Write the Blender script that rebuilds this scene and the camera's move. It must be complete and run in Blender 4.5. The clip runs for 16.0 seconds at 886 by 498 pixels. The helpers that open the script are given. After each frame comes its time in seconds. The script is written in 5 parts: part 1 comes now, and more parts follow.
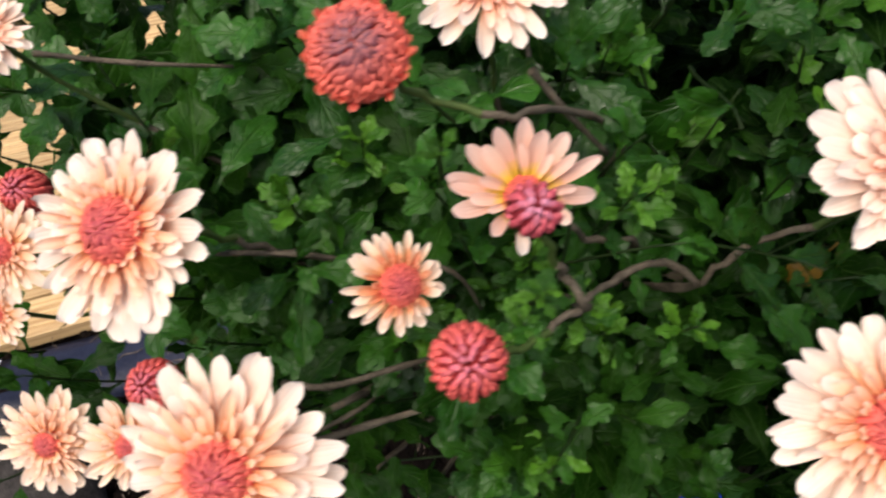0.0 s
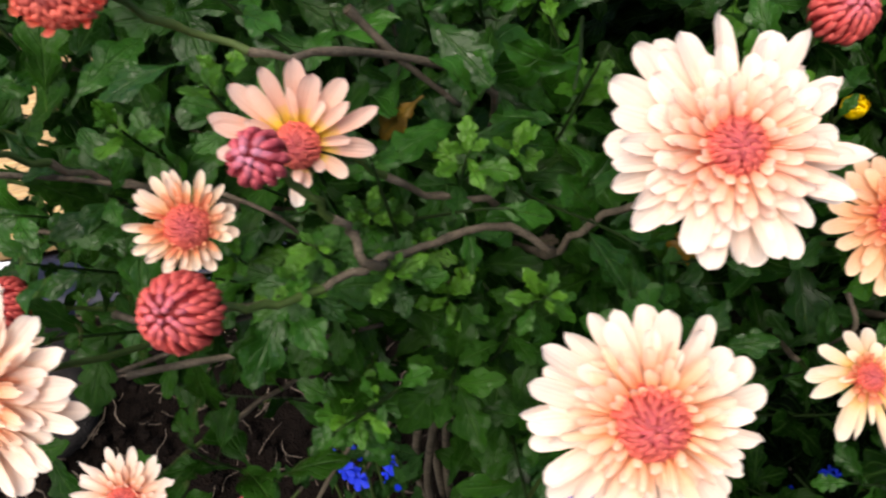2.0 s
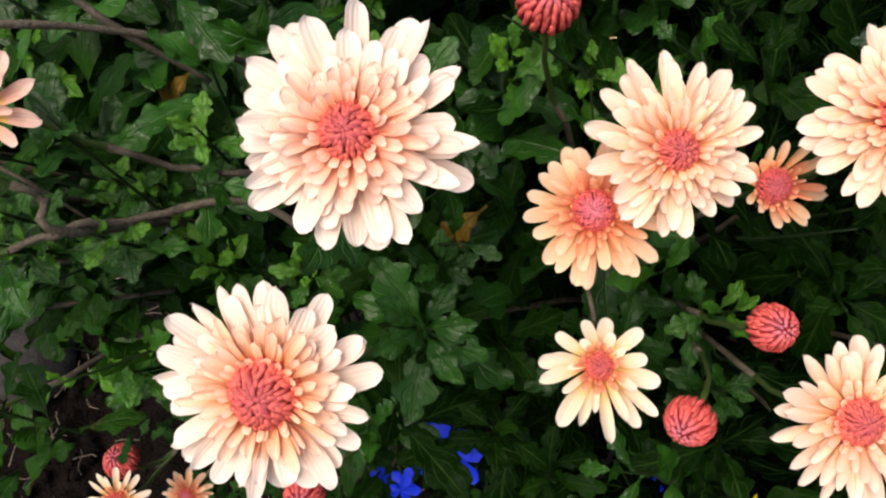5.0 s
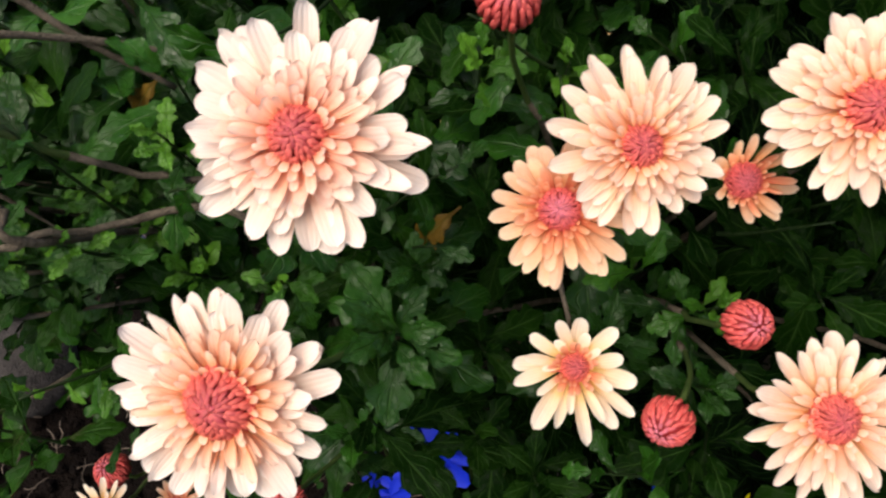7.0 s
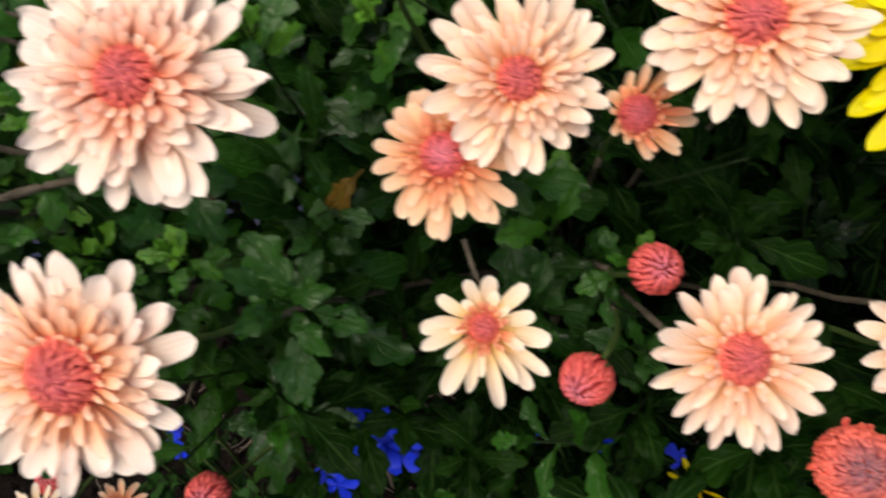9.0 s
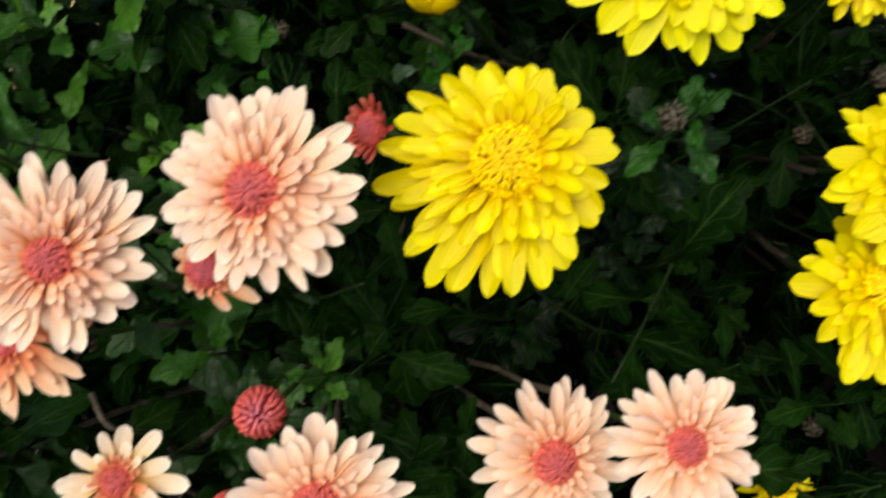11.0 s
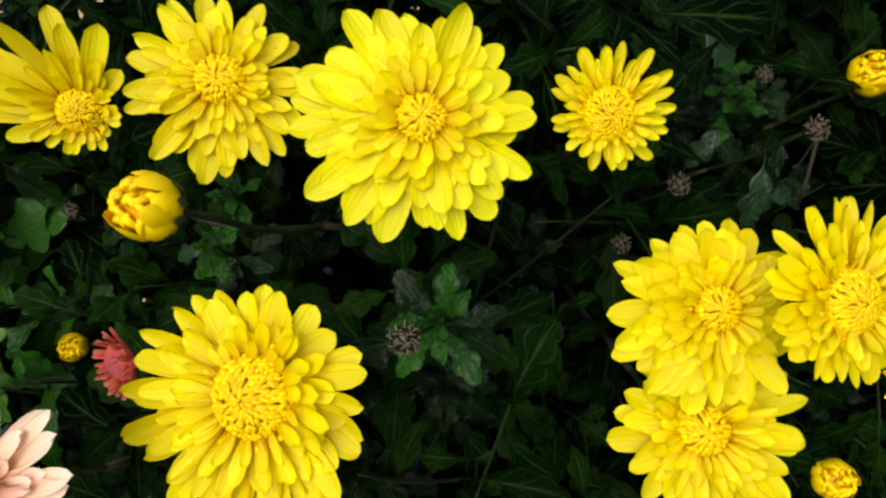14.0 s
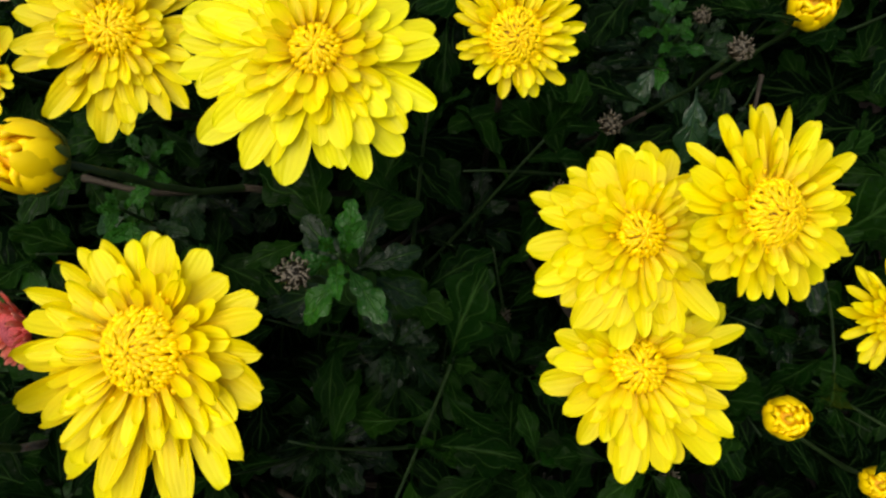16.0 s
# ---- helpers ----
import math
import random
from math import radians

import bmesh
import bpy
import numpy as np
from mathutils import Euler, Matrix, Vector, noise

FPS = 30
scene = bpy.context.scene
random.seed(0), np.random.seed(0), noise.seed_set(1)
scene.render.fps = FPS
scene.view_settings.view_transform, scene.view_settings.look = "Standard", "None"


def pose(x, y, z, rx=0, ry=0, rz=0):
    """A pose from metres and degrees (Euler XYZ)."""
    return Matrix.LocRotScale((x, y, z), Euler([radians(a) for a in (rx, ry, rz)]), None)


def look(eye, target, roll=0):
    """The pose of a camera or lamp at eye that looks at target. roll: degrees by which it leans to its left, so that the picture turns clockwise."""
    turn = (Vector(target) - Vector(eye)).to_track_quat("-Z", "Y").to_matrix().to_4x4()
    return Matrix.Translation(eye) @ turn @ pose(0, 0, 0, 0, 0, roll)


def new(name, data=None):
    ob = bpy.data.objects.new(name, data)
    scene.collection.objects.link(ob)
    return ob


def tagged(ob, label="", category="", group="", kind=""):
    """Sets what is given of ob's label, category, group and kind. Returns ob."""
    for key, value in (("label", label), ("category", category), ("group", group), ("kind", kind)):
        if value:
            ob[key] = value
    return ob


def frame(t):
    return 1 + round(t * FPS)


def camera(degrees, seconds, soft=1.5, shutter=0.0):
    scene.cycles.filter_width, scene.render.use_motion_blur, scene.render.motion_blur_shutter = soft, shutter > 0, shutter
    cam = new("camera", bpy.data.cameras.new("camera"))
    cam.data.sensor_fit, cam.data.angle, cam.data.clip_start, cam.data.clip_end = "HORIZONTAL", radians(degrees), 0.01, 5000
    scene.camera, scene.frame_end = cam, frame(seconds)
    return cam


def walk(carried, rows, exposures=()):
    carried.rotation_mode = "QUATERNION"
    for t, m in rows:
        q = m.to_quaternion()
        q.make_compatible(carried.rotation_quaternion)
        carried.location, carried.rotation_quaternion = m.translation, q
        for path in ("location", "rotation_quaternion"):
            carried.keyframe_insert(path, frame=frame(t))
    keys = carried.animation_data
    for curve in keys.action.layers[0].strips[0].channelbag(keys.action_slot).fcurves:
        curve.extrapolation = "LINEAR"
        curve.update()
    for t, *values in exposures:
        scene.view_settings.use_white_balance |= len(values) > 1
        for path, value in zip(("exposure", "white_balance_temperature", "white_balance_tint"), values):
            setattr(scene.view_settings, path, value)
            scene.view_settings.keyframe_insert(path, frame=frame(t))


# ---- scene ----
cam = camera(65.2, 16.0, 2.3, 0.8)
PATH = [
    (0, (0.01093, -0.01373, 1.02100), (-0.04286, 0.67543, 0.29838), -3.52),
    (0.5, (0.03511, -0.00753, 1.02671), (-0.02963, 0.66369, 0.28828), -3.45),
    (1, (0.05282, -0.00324, 1.02169), (-0.02541, 0.64961, 0.26826), -3.22),
    (1.5, (0.07227, 0.00056, 1.01366), (-0.01730, 0.63803, 0.24841), -2.25),
    (2, (0.08720, 0.00344, 1.01264), (-0.02591, 0.62253, 0.23551), -2.89),
    (2.5, (0.11355, 0.00562, 1.01236), (-0.00266, 0.62067, 0.23248), -2.14),
    (3, (0.13937, 0.00746, 1.00877), (0.02155, 0.61265, 0.22145), -1.72),
    (3.5, (0.16508, 0.01073, 1.00810), (0.04623, 0.60777, 0.21474), -1.62),
    (4, (0.17964, 0.01254, 1.01465), (0.05267, 0.60737, 0.22089), -1.97),
    (6.3, (0.19920, 0.02475, 1.01393), (0.01713, 0.59243, 0.21106), -5.66),
    (6.5, (0.19899, 0.02184, 1.01086), (0.02820, 0.60870, 0.21939), -4.62),
    (7, (0.20701, 0.02338, 1.01144), (0.03872, 0.60549, 0.21594), -5.89),
    (7.5, (0.21437, 0.02614, 1.01353), (0.03964, 0.61610, 0.22523), -6.74),
    (8, (0.21750, 0.02727, 1.01108), (0.04329, 0.61366, 0.22000), -7.26),
    (8.5, (0.22541, 0.02594, 0.99874), (0.05413, 0.60673, 0.20291), -8.36),
    (9, (0.23907, 0.02566, 0.98949), (0.07915, 0.60989, 0.19382), -8.54),
    (9.5, (0.26952, 0.03284, 0.98549), (0.12766, 0.61203, 0.18273), -8.23),
    (10, (0.30187, 0.04321, 0.99110), (0.16554, 0.62582, 0.18986), -9.32),
    (10.2, (0.31509, 0.04841, 0.99368), (0.18827, 0.63773, 0.19580), -9.51),
    (12.3, (0.38061, 0.09208, 1.01648), (0.36240, 0.71085, 0.23112), -7.58),
    (12.5, (0.38780, 0.09657, 1.01427), (0.37795, 0.71540, 0.22881), -8.18),
    (13, (0.39951, 0.10614, 1.01797), (0.39370, 0.74226, 0.24640), -10.28),
    (13.5, (0.40625, 0.11373, 1.01783), (0.39748, 0.75451, 0.25016), -11.84),
    (14, (0.40919, 0.11363, 1.01557), (0.39484, 0.75487, 0.24836), -13.27),
    (14.5, (0.41262, 0.11329, 1.00718), (0.39529, 0.74890, 0.23536), -14.99),
    (15, (0.41448, 0.11526, 1.00351), (0.39778, 0.75620, 0.23610), -15.00),
    (15.5, (0.42308, 0.10829, 0.99458), (0.41685, 0.74433, 0.22295), -15.95),
    (16, (0.42685, 0.10337, 0.99342), (0.42314, 0.74474, 0.22620), -15.81),
]
walk(cam, [(t, look(eye, target, roll)) for t, eye, target, roll in PATH],
     [(0, 0.84, 6750, 10), (1.5, 0.91, 6780, 10), (3.5, 0.89, 6800, 10), (6.5, 0.8, 6800, 10), (8.0, 0.75, 6800, 10), (9.0, 0.66, 6850, 8), (10.0, 0.52, 6850, 3), (12.5, 0.48, 6650, 5), (16.0, 0.52, 6650, 5)])

# ---- light: bright overcast sky with a weak, wide sun behind the cloud ----
world = bpy.data.worlds.new("world")
scene.world = world
world.use_nodes = True
wn = world.node_tree.nodes
sky = wn.new("ShaderNodeTexSky")
sky.sky_type = "NISHITA"
sky.sun_disc = False
sky.sun_elevation = radians(68)
sky.sun_rotation = radians(208)
sky.air_density, sky.dust_density, sky.ozone_density = 1.0, 4.0, 1.0
world.node_tree.links.new(sky.outputs[0], wn["Background"].inputs[0])
wn["Background"].inputs[1].default_value = 0.095
sun_data = bpy.data.lights.new("sun", "SUN")
sun_data.energy, sun_data.angle, sun_data.color = 2.1, radians(55), (1.0, 0.93, 0.84)
sun = new("sun", sun_data)
sun.matrix_world = look((-0.5, -1.1, 3.2), (0.2, 0.2, 0.8))


# ---- materials ----
def material(name):
    m = bpy.data.materials.new(name)
    m.use_nodes = True
    return m, m.node_tree.nodes, m.node_tree.links, m.node_tree.nodes["Principled BSDF"]


def ramp(nodes, stops, mode="LINEAR"):
    r = nodes.new("ShaderNodeValToRGB")
    r.color_ramp.interpolation = mode
    while len(r.color_ramp.elements) < len(stops):
        r.color_ramp.elements.new(0.5)
    for e, (p, c) in zip(r.color_ramp.elements, stops):
        e.position, e.color = p, (*c, 1)
    return r


def math_node(nodes, links, op, a, b):
    n = nodes.new("ShaderNodeMath")
    n.operation = op
    for i, v in enumerate((a, b)):
        if isinstance(v, (int, float)):
            n.inputs[i].default_value = v
        else:
            links.new(v, n.inputs[i])
    return n.outputs[0]


def mixed(nodes, links, kind, fac, a, b):
    n = nodes.new("ShaderNodeMixRGB")
    n.blend_type = kind
    for i, v in enumerate((fac, a, b)):
        if isinstance(v, (int, float)):
            n.inputs[i].default_value = v
        elif isinstance(v, tuple):
            n.inputs[i].default_value = (*v, 1)
        else:
            links.new(v, n.inputs[i])
    return n.outputs[0]


def uv_axes(nodes, links):
    uv = nodes.new("ShaderNodeUVMap")
    uv.uv_map = "UVMap"
    sep = nodes.new("ShaderNodeSeparateXYZ")
    links.new(uv.outputs[0], sep.inputs[0])
    return sep.outputs[0], sep.outputs[1]


def bump_from(nodes, links, bsdf, height, strength, distance):
    b = nodes.new("ShaderNodeBump")
    b.inputs["Strength"].default_value, b.inputs["Distance"].default_value = strength, distance
    links.new(height, b.inputs["Height"])
    links.new(b.outputs[0], bsdf.inputs["Normal"])
    return b.outputs[0]


def thin(nodes, links, bsdf, colour, share):
    """Lets some light through a leaf or petal."""
    out = nodes["Material Output"]
    tr, mix = nodes.new("ShaderNodeBsdfTranslucent"), nodes.new("ShaderNodeMixShader")
    links.new(colour, tr.inputs[0])
    mix.inputs[0].default_value = share
    links.new(bsdf.outputs[0], mix.inputs[1])
    links.new(tr.outputs[0], mix.inputs[2])
    links.new(mix.outputs[0], out.inputs[0])


def petal_material(name, stops, rough=0.5, share=0.3, ridged=0.22):
    m, n, l, b = material(name)
    u, v = uv_axes(n, l)
    r = ramp(n, stops)
    tex = n.new("ShaderNodeTexNoise")
    tex.inputs["Scale"].default_value = 7
    tc = n.new("ShaderNodeTexCoord")
    l.new(tc.outputs["Object"], tex.inputs["Vector"])
    wob = math_node(n, l, "MULTIPLY", math_node(n, l, "SUBTRACT", tex.outputs[0], 0.5), 0.25)
    l.new(math_node(n, l, "ADD", v, wob), r.inputs[0])
    info = n.new("ShaderNodeObjectInfo")
    hsv = n.new("ShaderNodeHueSaturation")
    hsv.inputs["Saturation"].default_value = 1.0
    l.new(math_node(n, l, "ADD", math_node(n, l, "MULTIPLY", info.outputs["Random"], 0.16), 0.88), hsv.inputs["Value"])
    l.new(math_node(n, l, "ADD", math_node(n, l, "MULTIPLY", info.outputs["Random"], 0.012), 0.494), hsv.inputs["Hue"])
    l.new(r.outputs[0], hsv.inputs["Color"])
    ridges = math_node(n, l, "SINE", math_node(n, l, "MULTIPLY", u, 31.0), 0)
    veins = mixed(n, l, "MULTIPLY", math_node(n, l, "MULTIPLY", math_node(n, l, "ADD", math_node(n, l, "MULTIPLY", ridges, 0.5), 0.5), 0.06),
                  hsv.outputs[0], stops[1][1])
    l.new(veins, b.inputs["Base Color"])
    b.inputs["Roughness"].default_value = rough
    b.inputs["Specular IOR Level"].default_value = 0.3
    bump_from(n, l, b, math_node(n, l, "ADD", ridges, math_node(n, l, "MULTIPLY", tex.outputs[0], 2.0)), ridged, 0.0004)
    thin(n, l, b, veins, share)
    return m


PETAL = {
    "peach": petal_material("peach_petal", [(0.0, (0.8, 0.28, 0.12)), (0.25, (0.89, 0.49, 0.31)), (0.5, (0.94, 0.7, 0.56)), (1.0, (0.96, 0.845, 0.775))]),
    "peach_inner": petal_material("peach_inner_petal", [(0.0, (0.74, 0.19, 0.09)), (0.3, (0.87, 0.4, 0.25)), (0.65, (0.93, 0.57, 0.42)), (1.0, (0.96, 0.77, 0.65))]),
    "blush": petal_material("blush_petal", [(0.0, (0.76, 0.32, 0.07)), (0.25, (0.87, 0.47, 0.23)), (0.55, (0.92, 0.62, 0.43)), (1.0, (0.95, 0.8, 0.69))]),
    "blush_inner": petal_material("blush_inner_petal", [(0.0, (0.74, 0.29, 0.06)), (0.25, (0.86, 0.39, 0.2)), (0.6, (0.91, 0.55, 0.36)), (1.0, (0.94, 0.71, 0.57))]),
    "apricot": petal_material("apricot_petal", [(0.0, (0.66, 0.18, 0.06)), (0.3, (0.8, 0.33, 0.15)), (0.65, (0.9, 0.53, 0.32)), (1.0, (0.93, 0.69, 0.5))]),
    "apricot_inner": petal_material("apricot_inner_petal", [(0.0, (0.52, 0.06, 0.03)), (0.3, (0.68, 0.17, 0.08)), (0.7, (0.82, 0.33, 0.17)), (1.0, (0.88, 0.5, 0.32))]),
    "cream": petal_material("cream_petal", [(0.0, (0.74, 0.4, 0.05)), (0.2, (0.86, 0.52, 0.17)), (0.45, (0.93, 0.69, 0.45)), (1.0, (0.95, 0.84, 0.72))]),
    "sparse": petal_material("fan_petal", [(0.0, (0.72, 0.48, 0.01)), (0.2, (0.84, 0.52, 0.08)), (0.38, (0.9, 0.5, 0.36)), (1.0, (0.93, 0.67, 0.59))]),
    "coral": petal_material("coral_petal", [(0.0, (0.45, 0.04, 0.03)), (0.4, (0.56, 0.08, 0.05)), (0.8, (0.68, 0.15, 0.1)), (1.0, (0.76, 0.28, 0.2))], share=0.15),
    # dark first stop of yellow and lemon paints the shade round the boss
    "yellow": petal_material("yellow_petal", [(0.0, (0.42, 0.21, 0.0)), (0.2, (0.84, 0.61, 0.001)), (0.6, (0.91, 0.755, 0.001)), (1.0, (0.93, 0.83, 0.002))], share=0.38, ridged=0.14),
    # lemon is yellow lifted paler, its stronger light put into the colour
    "lemon": petal_material("lit_yellow_petal", [(0.0, (0.45, 0.25, 0.0)), (0.2, (0.87, 0.7, 0.001)), (0.6, (0.92, 0.83, 0.002)), (1.0, (0.94, 0.89, 0.003))], share=0.38, ridged=0.14),
}


def head_material(name, outer, inner, tip, crease_shade, eye=0.15):
    """Crowded short florets: shade painted into the creases between them, inner towards the eye of the head."""
    m, n, l, b = material(name)
    u, v = uv_axes(n, l)
    base = ramp(n, [(eye, inner), (eye + 0.5, outer)])
    l.new(u, base.inputs[0])
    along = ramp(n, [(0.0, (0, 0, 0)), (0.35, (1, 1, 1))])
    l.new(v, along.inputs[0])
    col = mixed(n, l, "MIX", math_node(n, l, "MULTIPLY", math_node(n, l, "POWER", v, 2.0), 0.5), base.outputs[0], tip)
    # floret bases and the dome beneath are coloured dark in place of shade
    col = mixed(n, l, "MIX", along.outputs[0], crease_shade, col)
    isl = n.new("ShaderNodeNewGeometry")
    hsv = n.new("ShaderNodeHueSaturation")
    l.new(math_node(n, l, "ADD", math_node(n, l, "MULTIPLY", isl.outputs["Random Per Island"], 0.35), 0.82), hsv.inputs["Value"])
    l.new(col, hsv.inputs["Color"])
    l.new(hsv.outputs[0], b.inputs["Base Color"])
    b.inputs["Roughness"].default_value = 0.5
    b.inputs["Specular IOR Level"].default_value = 0.2
    return m


HEAD = {
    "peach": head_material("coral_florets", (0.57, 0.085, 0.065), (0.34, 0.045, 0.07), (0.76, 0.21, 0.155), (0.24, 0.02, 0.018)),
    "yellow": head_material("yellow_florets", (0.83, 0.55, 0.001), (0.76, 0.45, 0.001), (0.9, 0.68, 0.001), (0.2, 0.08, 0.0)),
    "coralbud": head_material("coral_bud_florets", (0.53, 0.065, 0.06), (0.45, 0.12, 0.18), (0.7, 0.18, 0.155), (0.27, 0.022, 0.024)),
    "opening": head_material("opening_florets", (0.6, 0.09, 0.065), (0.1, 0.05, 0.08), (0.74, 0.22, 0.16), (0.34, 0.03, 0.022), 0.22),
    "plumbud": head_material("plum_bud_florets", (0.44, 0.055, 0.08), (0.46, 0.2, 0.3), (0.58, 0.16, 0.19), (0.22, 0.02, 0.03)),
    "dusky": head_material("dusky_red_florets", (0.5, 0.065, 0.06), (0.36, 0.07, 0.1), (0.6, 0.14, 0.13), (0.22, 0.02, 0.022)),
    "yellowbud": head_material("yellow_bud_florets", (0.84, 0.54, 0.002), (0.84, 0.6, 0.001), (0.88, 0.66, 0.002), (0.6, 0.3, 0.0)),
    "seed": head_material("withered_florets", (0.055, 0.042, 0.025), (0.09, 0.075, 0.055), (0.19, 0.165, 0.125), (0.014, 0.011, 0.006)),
}


def leaf_material(name, dark, light, island, sheen_tint=0.0, shine=0.2):
    m, n, l, b = material(name)
    u, v = uv_axes(n, l)
    if island:
        rnd = n.new("ShaderNodeNewGeometry").outputs["Random Per Island"]
    else:
        rnd = n.new("ShaderNodeObjectInfo").outputs["Random"]
    col = ramp(n, [(0.0, dark), (1.0, light)])
    l.new(rnd, col.inputs[0])
    tc, big = n.new("ShaderNodeTexCoord"), n.new("ShaderNodeTexNoise")
    l.new(tc.outputs["Object"], big.inputs["Vector"])
    big.inputs["Scale"].default_value, big.inputs["Detail"].default_value = 70 if island else 2.2, 6
    mott = mixed(n, l, "MULTIPLY", 0.55, col.outputs[0], ramp_of(n, l, big.outputs[0], (0.35, 0.35, 0.35), (1.25, 1.2, 1.1)))
    away = math_node(n, l, "ABSOLUTE", math_node(n, l, "SUBTRACT", u, 0.5), 0)
    side = math_node(n, l, "SINE", math_node(n, l, "MULTIPLY", math_node(n, l, "SUBTRACT", v, math_node(n, l, "MULTIPLY", away, 0.8)), 26.0), 0)
    vein = ramp_of(n, l, side, (0, 0, 0), (1, 1, 1), 0.82, 0.99)
    rib = ramp_of(n, l, away, (1, 1, 1), (0, 0, 0), 0.012, 0.05)
    line = math_node(n, l, "MULTIPLY", math_node(n, l, "MAXIMUM", math_node(n, l, "MULTIPLY", vein, 0.6), rib), 0.4)
    ribbed = mixed(n, l, "MIX", math_node(n, l, "MULTIPLY", line, 0.7), mott, (0.06, 0.13, 0.03))
    fine = n.new("ShaderNodeTexNoise")
    l.new(tc.outputs["Object"], fine.inputs["Vector"])
    fine.inputs["Scale"].default_value, fine.inputs["Detail"].default_value = 420 if island else 12, 4
    film = ramp_of(n, l, fine.outputs[0], (0, 0, 0), (1, 1, 1), 0.55, 0.72)
    # grey film mixed into the base colour paints the sheen of the sky
    tinted = mixed(n, l, "MIX", math_node(n, l, "MULTIPLY", film, 0.03 + sheen_tint), ribbed, (0.08, 0.12, 0.085))
    l.new(tinted, b.inputs["Base Color"])
    drops = ramp_of(n, l, fine.outputs[0], (0, 0, 0), (1, 1, 1), 0.58, 0.66)
    rr = math_node(n, l, "SUBTRACT", math_node(n, l, "ADD", math_node(n, l, "MULTIPLY", big.outputs[0], 0.35), 0.2), math_node(n, l, "MULTIPLY", drops, 0.12))
    l.new(rr, b.inputs["Roughness"])
    l.new(math_node(n, l, "ADD", math_node(n, l, "MULTIPLY", drops, shine * 1.0), shine), b.inputs["Specular IOR Level"])
    lumps = n.new("ShaderNodeTexVoronoi")
    l.new(tc.outputs["Object"], lumps.inputs["Vector"])
    lumps.inputs["Scale"].default_value = 300 if island else 8
    height = math_node(n, l, "SUBTRACT", math_node(n, l, "ADD", math_node(n, l, "ADD", math_node(n, l, "MULTIPLY", big.outputs[0], 1.4), math_node(n, l, "MULTIPLY", fine.outputs[0], 0.5)), math_node(n, l, "MULTIPLY", lumps.outputs["Distance"], -0.45)), math_node(n, l, "MULTIPLY", line, 1.5))
    bump_from(n, l, b, height, 0.75, 0.0012)
    thin(n, l, b, tinted, 0.07)
    return m


def ramp_of(nodes, links, fac, a, b, p=0.3, q=0.7):
    r = ramp(nodes, [(p, a), (q, b)])
    links.new(fac, r.inputs[0])
    return r.outputs[0]


LEAF = {
    "dark": leaf_material("dark_leaf", (0.009, 0.047, 0.0026), (0.026, 0.108, 0.007), False, 0.0, 0.24),
    "mid": leaf_material("plain_green_leaf", (0.007, 0.037, 0.0022), (0.021, 0.09, 0.006), False, 0.0, 0.24),
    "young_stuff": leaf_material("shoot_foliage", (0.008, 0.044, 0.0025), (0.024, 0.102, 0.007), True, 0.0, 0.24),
    # mid_stuff, stuff and deep_stuff: leaf greens darkened to paint the shade inside
    "mid_stuff": leaf_material("shaded_foliage", (0.0022, 0.0115, 0.001), (0.0064, 0.024, 0.002), True, 0.0, 0.025),
    "light": leaf_material("light_leaf", (0.026, 0.105, 0.005), (0.075, 0.21, 0.013), False, 0.0, 0.24),
    "stuff": leaf_material("shaded_leaf", (0.006, 0.03, 0.0022), (0.017, 0.062, 0.0048), True, 0.0, 0.08),
    # shade and deep: greens darkened to paint the yellow bush's shade
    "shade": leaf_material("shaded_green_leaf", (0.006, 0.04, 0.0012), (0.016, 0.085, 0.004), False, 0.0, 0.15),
    "deep": leaf_material("deep_shade_leaf", (0.0016, 0.008, 0.0016), (0.0055, 0.02, 0.004), False, 0.0, 0.13),
    "deep_stuff": leaf_material("deep_shade_foliage", (0.0007, 0.0035, 0.0008), (0.002, 0.008, 0.0016), True, 0.0, 0.01),
    "dry": leaf_material("dry_leaf", (0.06, 0.045, 0.03), (0.1, 0.08, 0.06), False, 0.0, 0.05),
    "sheen": leaf_material("grey_sheen_leaf", (0.009, 0.035, 0.009), (0.018, 0.055, 0.018), False, 0.3, 0.4),
    "old": leaf_material("yellowed_leaf", (0.15, 0.085, 0.01), (0.2, 0.12, 0.016), False),
    "lobelia": leaf_material("small_leaf", (0.01, 0.04, 0.008), (0.024, 0.075, 0.014), True, 0.0, 0.05),
}


def noisy(name, a, b, scale, rough, depth=0.0, strength=0.5, shine=0.2):
    m, n, l, bs = material(name)
    tc, t1, t2 = n.new("ShaderNodeTexCoord"), n.new("ShaderNodeTexNoise"), n.new("ShaderNodeTexNoise")
    for t, s in ((t1, scale), (t2, scale * 9)):
        t.inputs["Scale"].default_value, t.inputs["Detail"].default_value = s, 8
        l.new(tc.outputs["Object"], t.inputs["Vector"])
    fac = math_node(n, l, "ADD", math_node(n, l, "MULTIPLY", t1.outputs[0], 0.55), math_node(n, l, "MULTIPLY", t2.outputs[0], 0.45))
    l.new(ramp_of(n, l, fac, a, b, 0.34, 0.66), bs.inputs["Base Color"])
    bs.inputs["Roughness"].default_value, bs.inputs["Specular IOR Level"].default_value = rough, shine
    if depth:
        bump_from(n, l, bs, fac, strength, depth)
    return m


STEM = noisy("woody_stem", (0.035, 0.028, 0.019), (0.16, 0.13, 0.095), 110, 0.8, 0.0022, 0.8)
# stem and shoot colours darkened as in shade, for yellow bush and leaf stalks
SHADED_STEM = noisy("shaded_stem", (0.012, 0.009, 0.006), (0.045, 0.035, 0.024), 90, 0.75, 0.001)
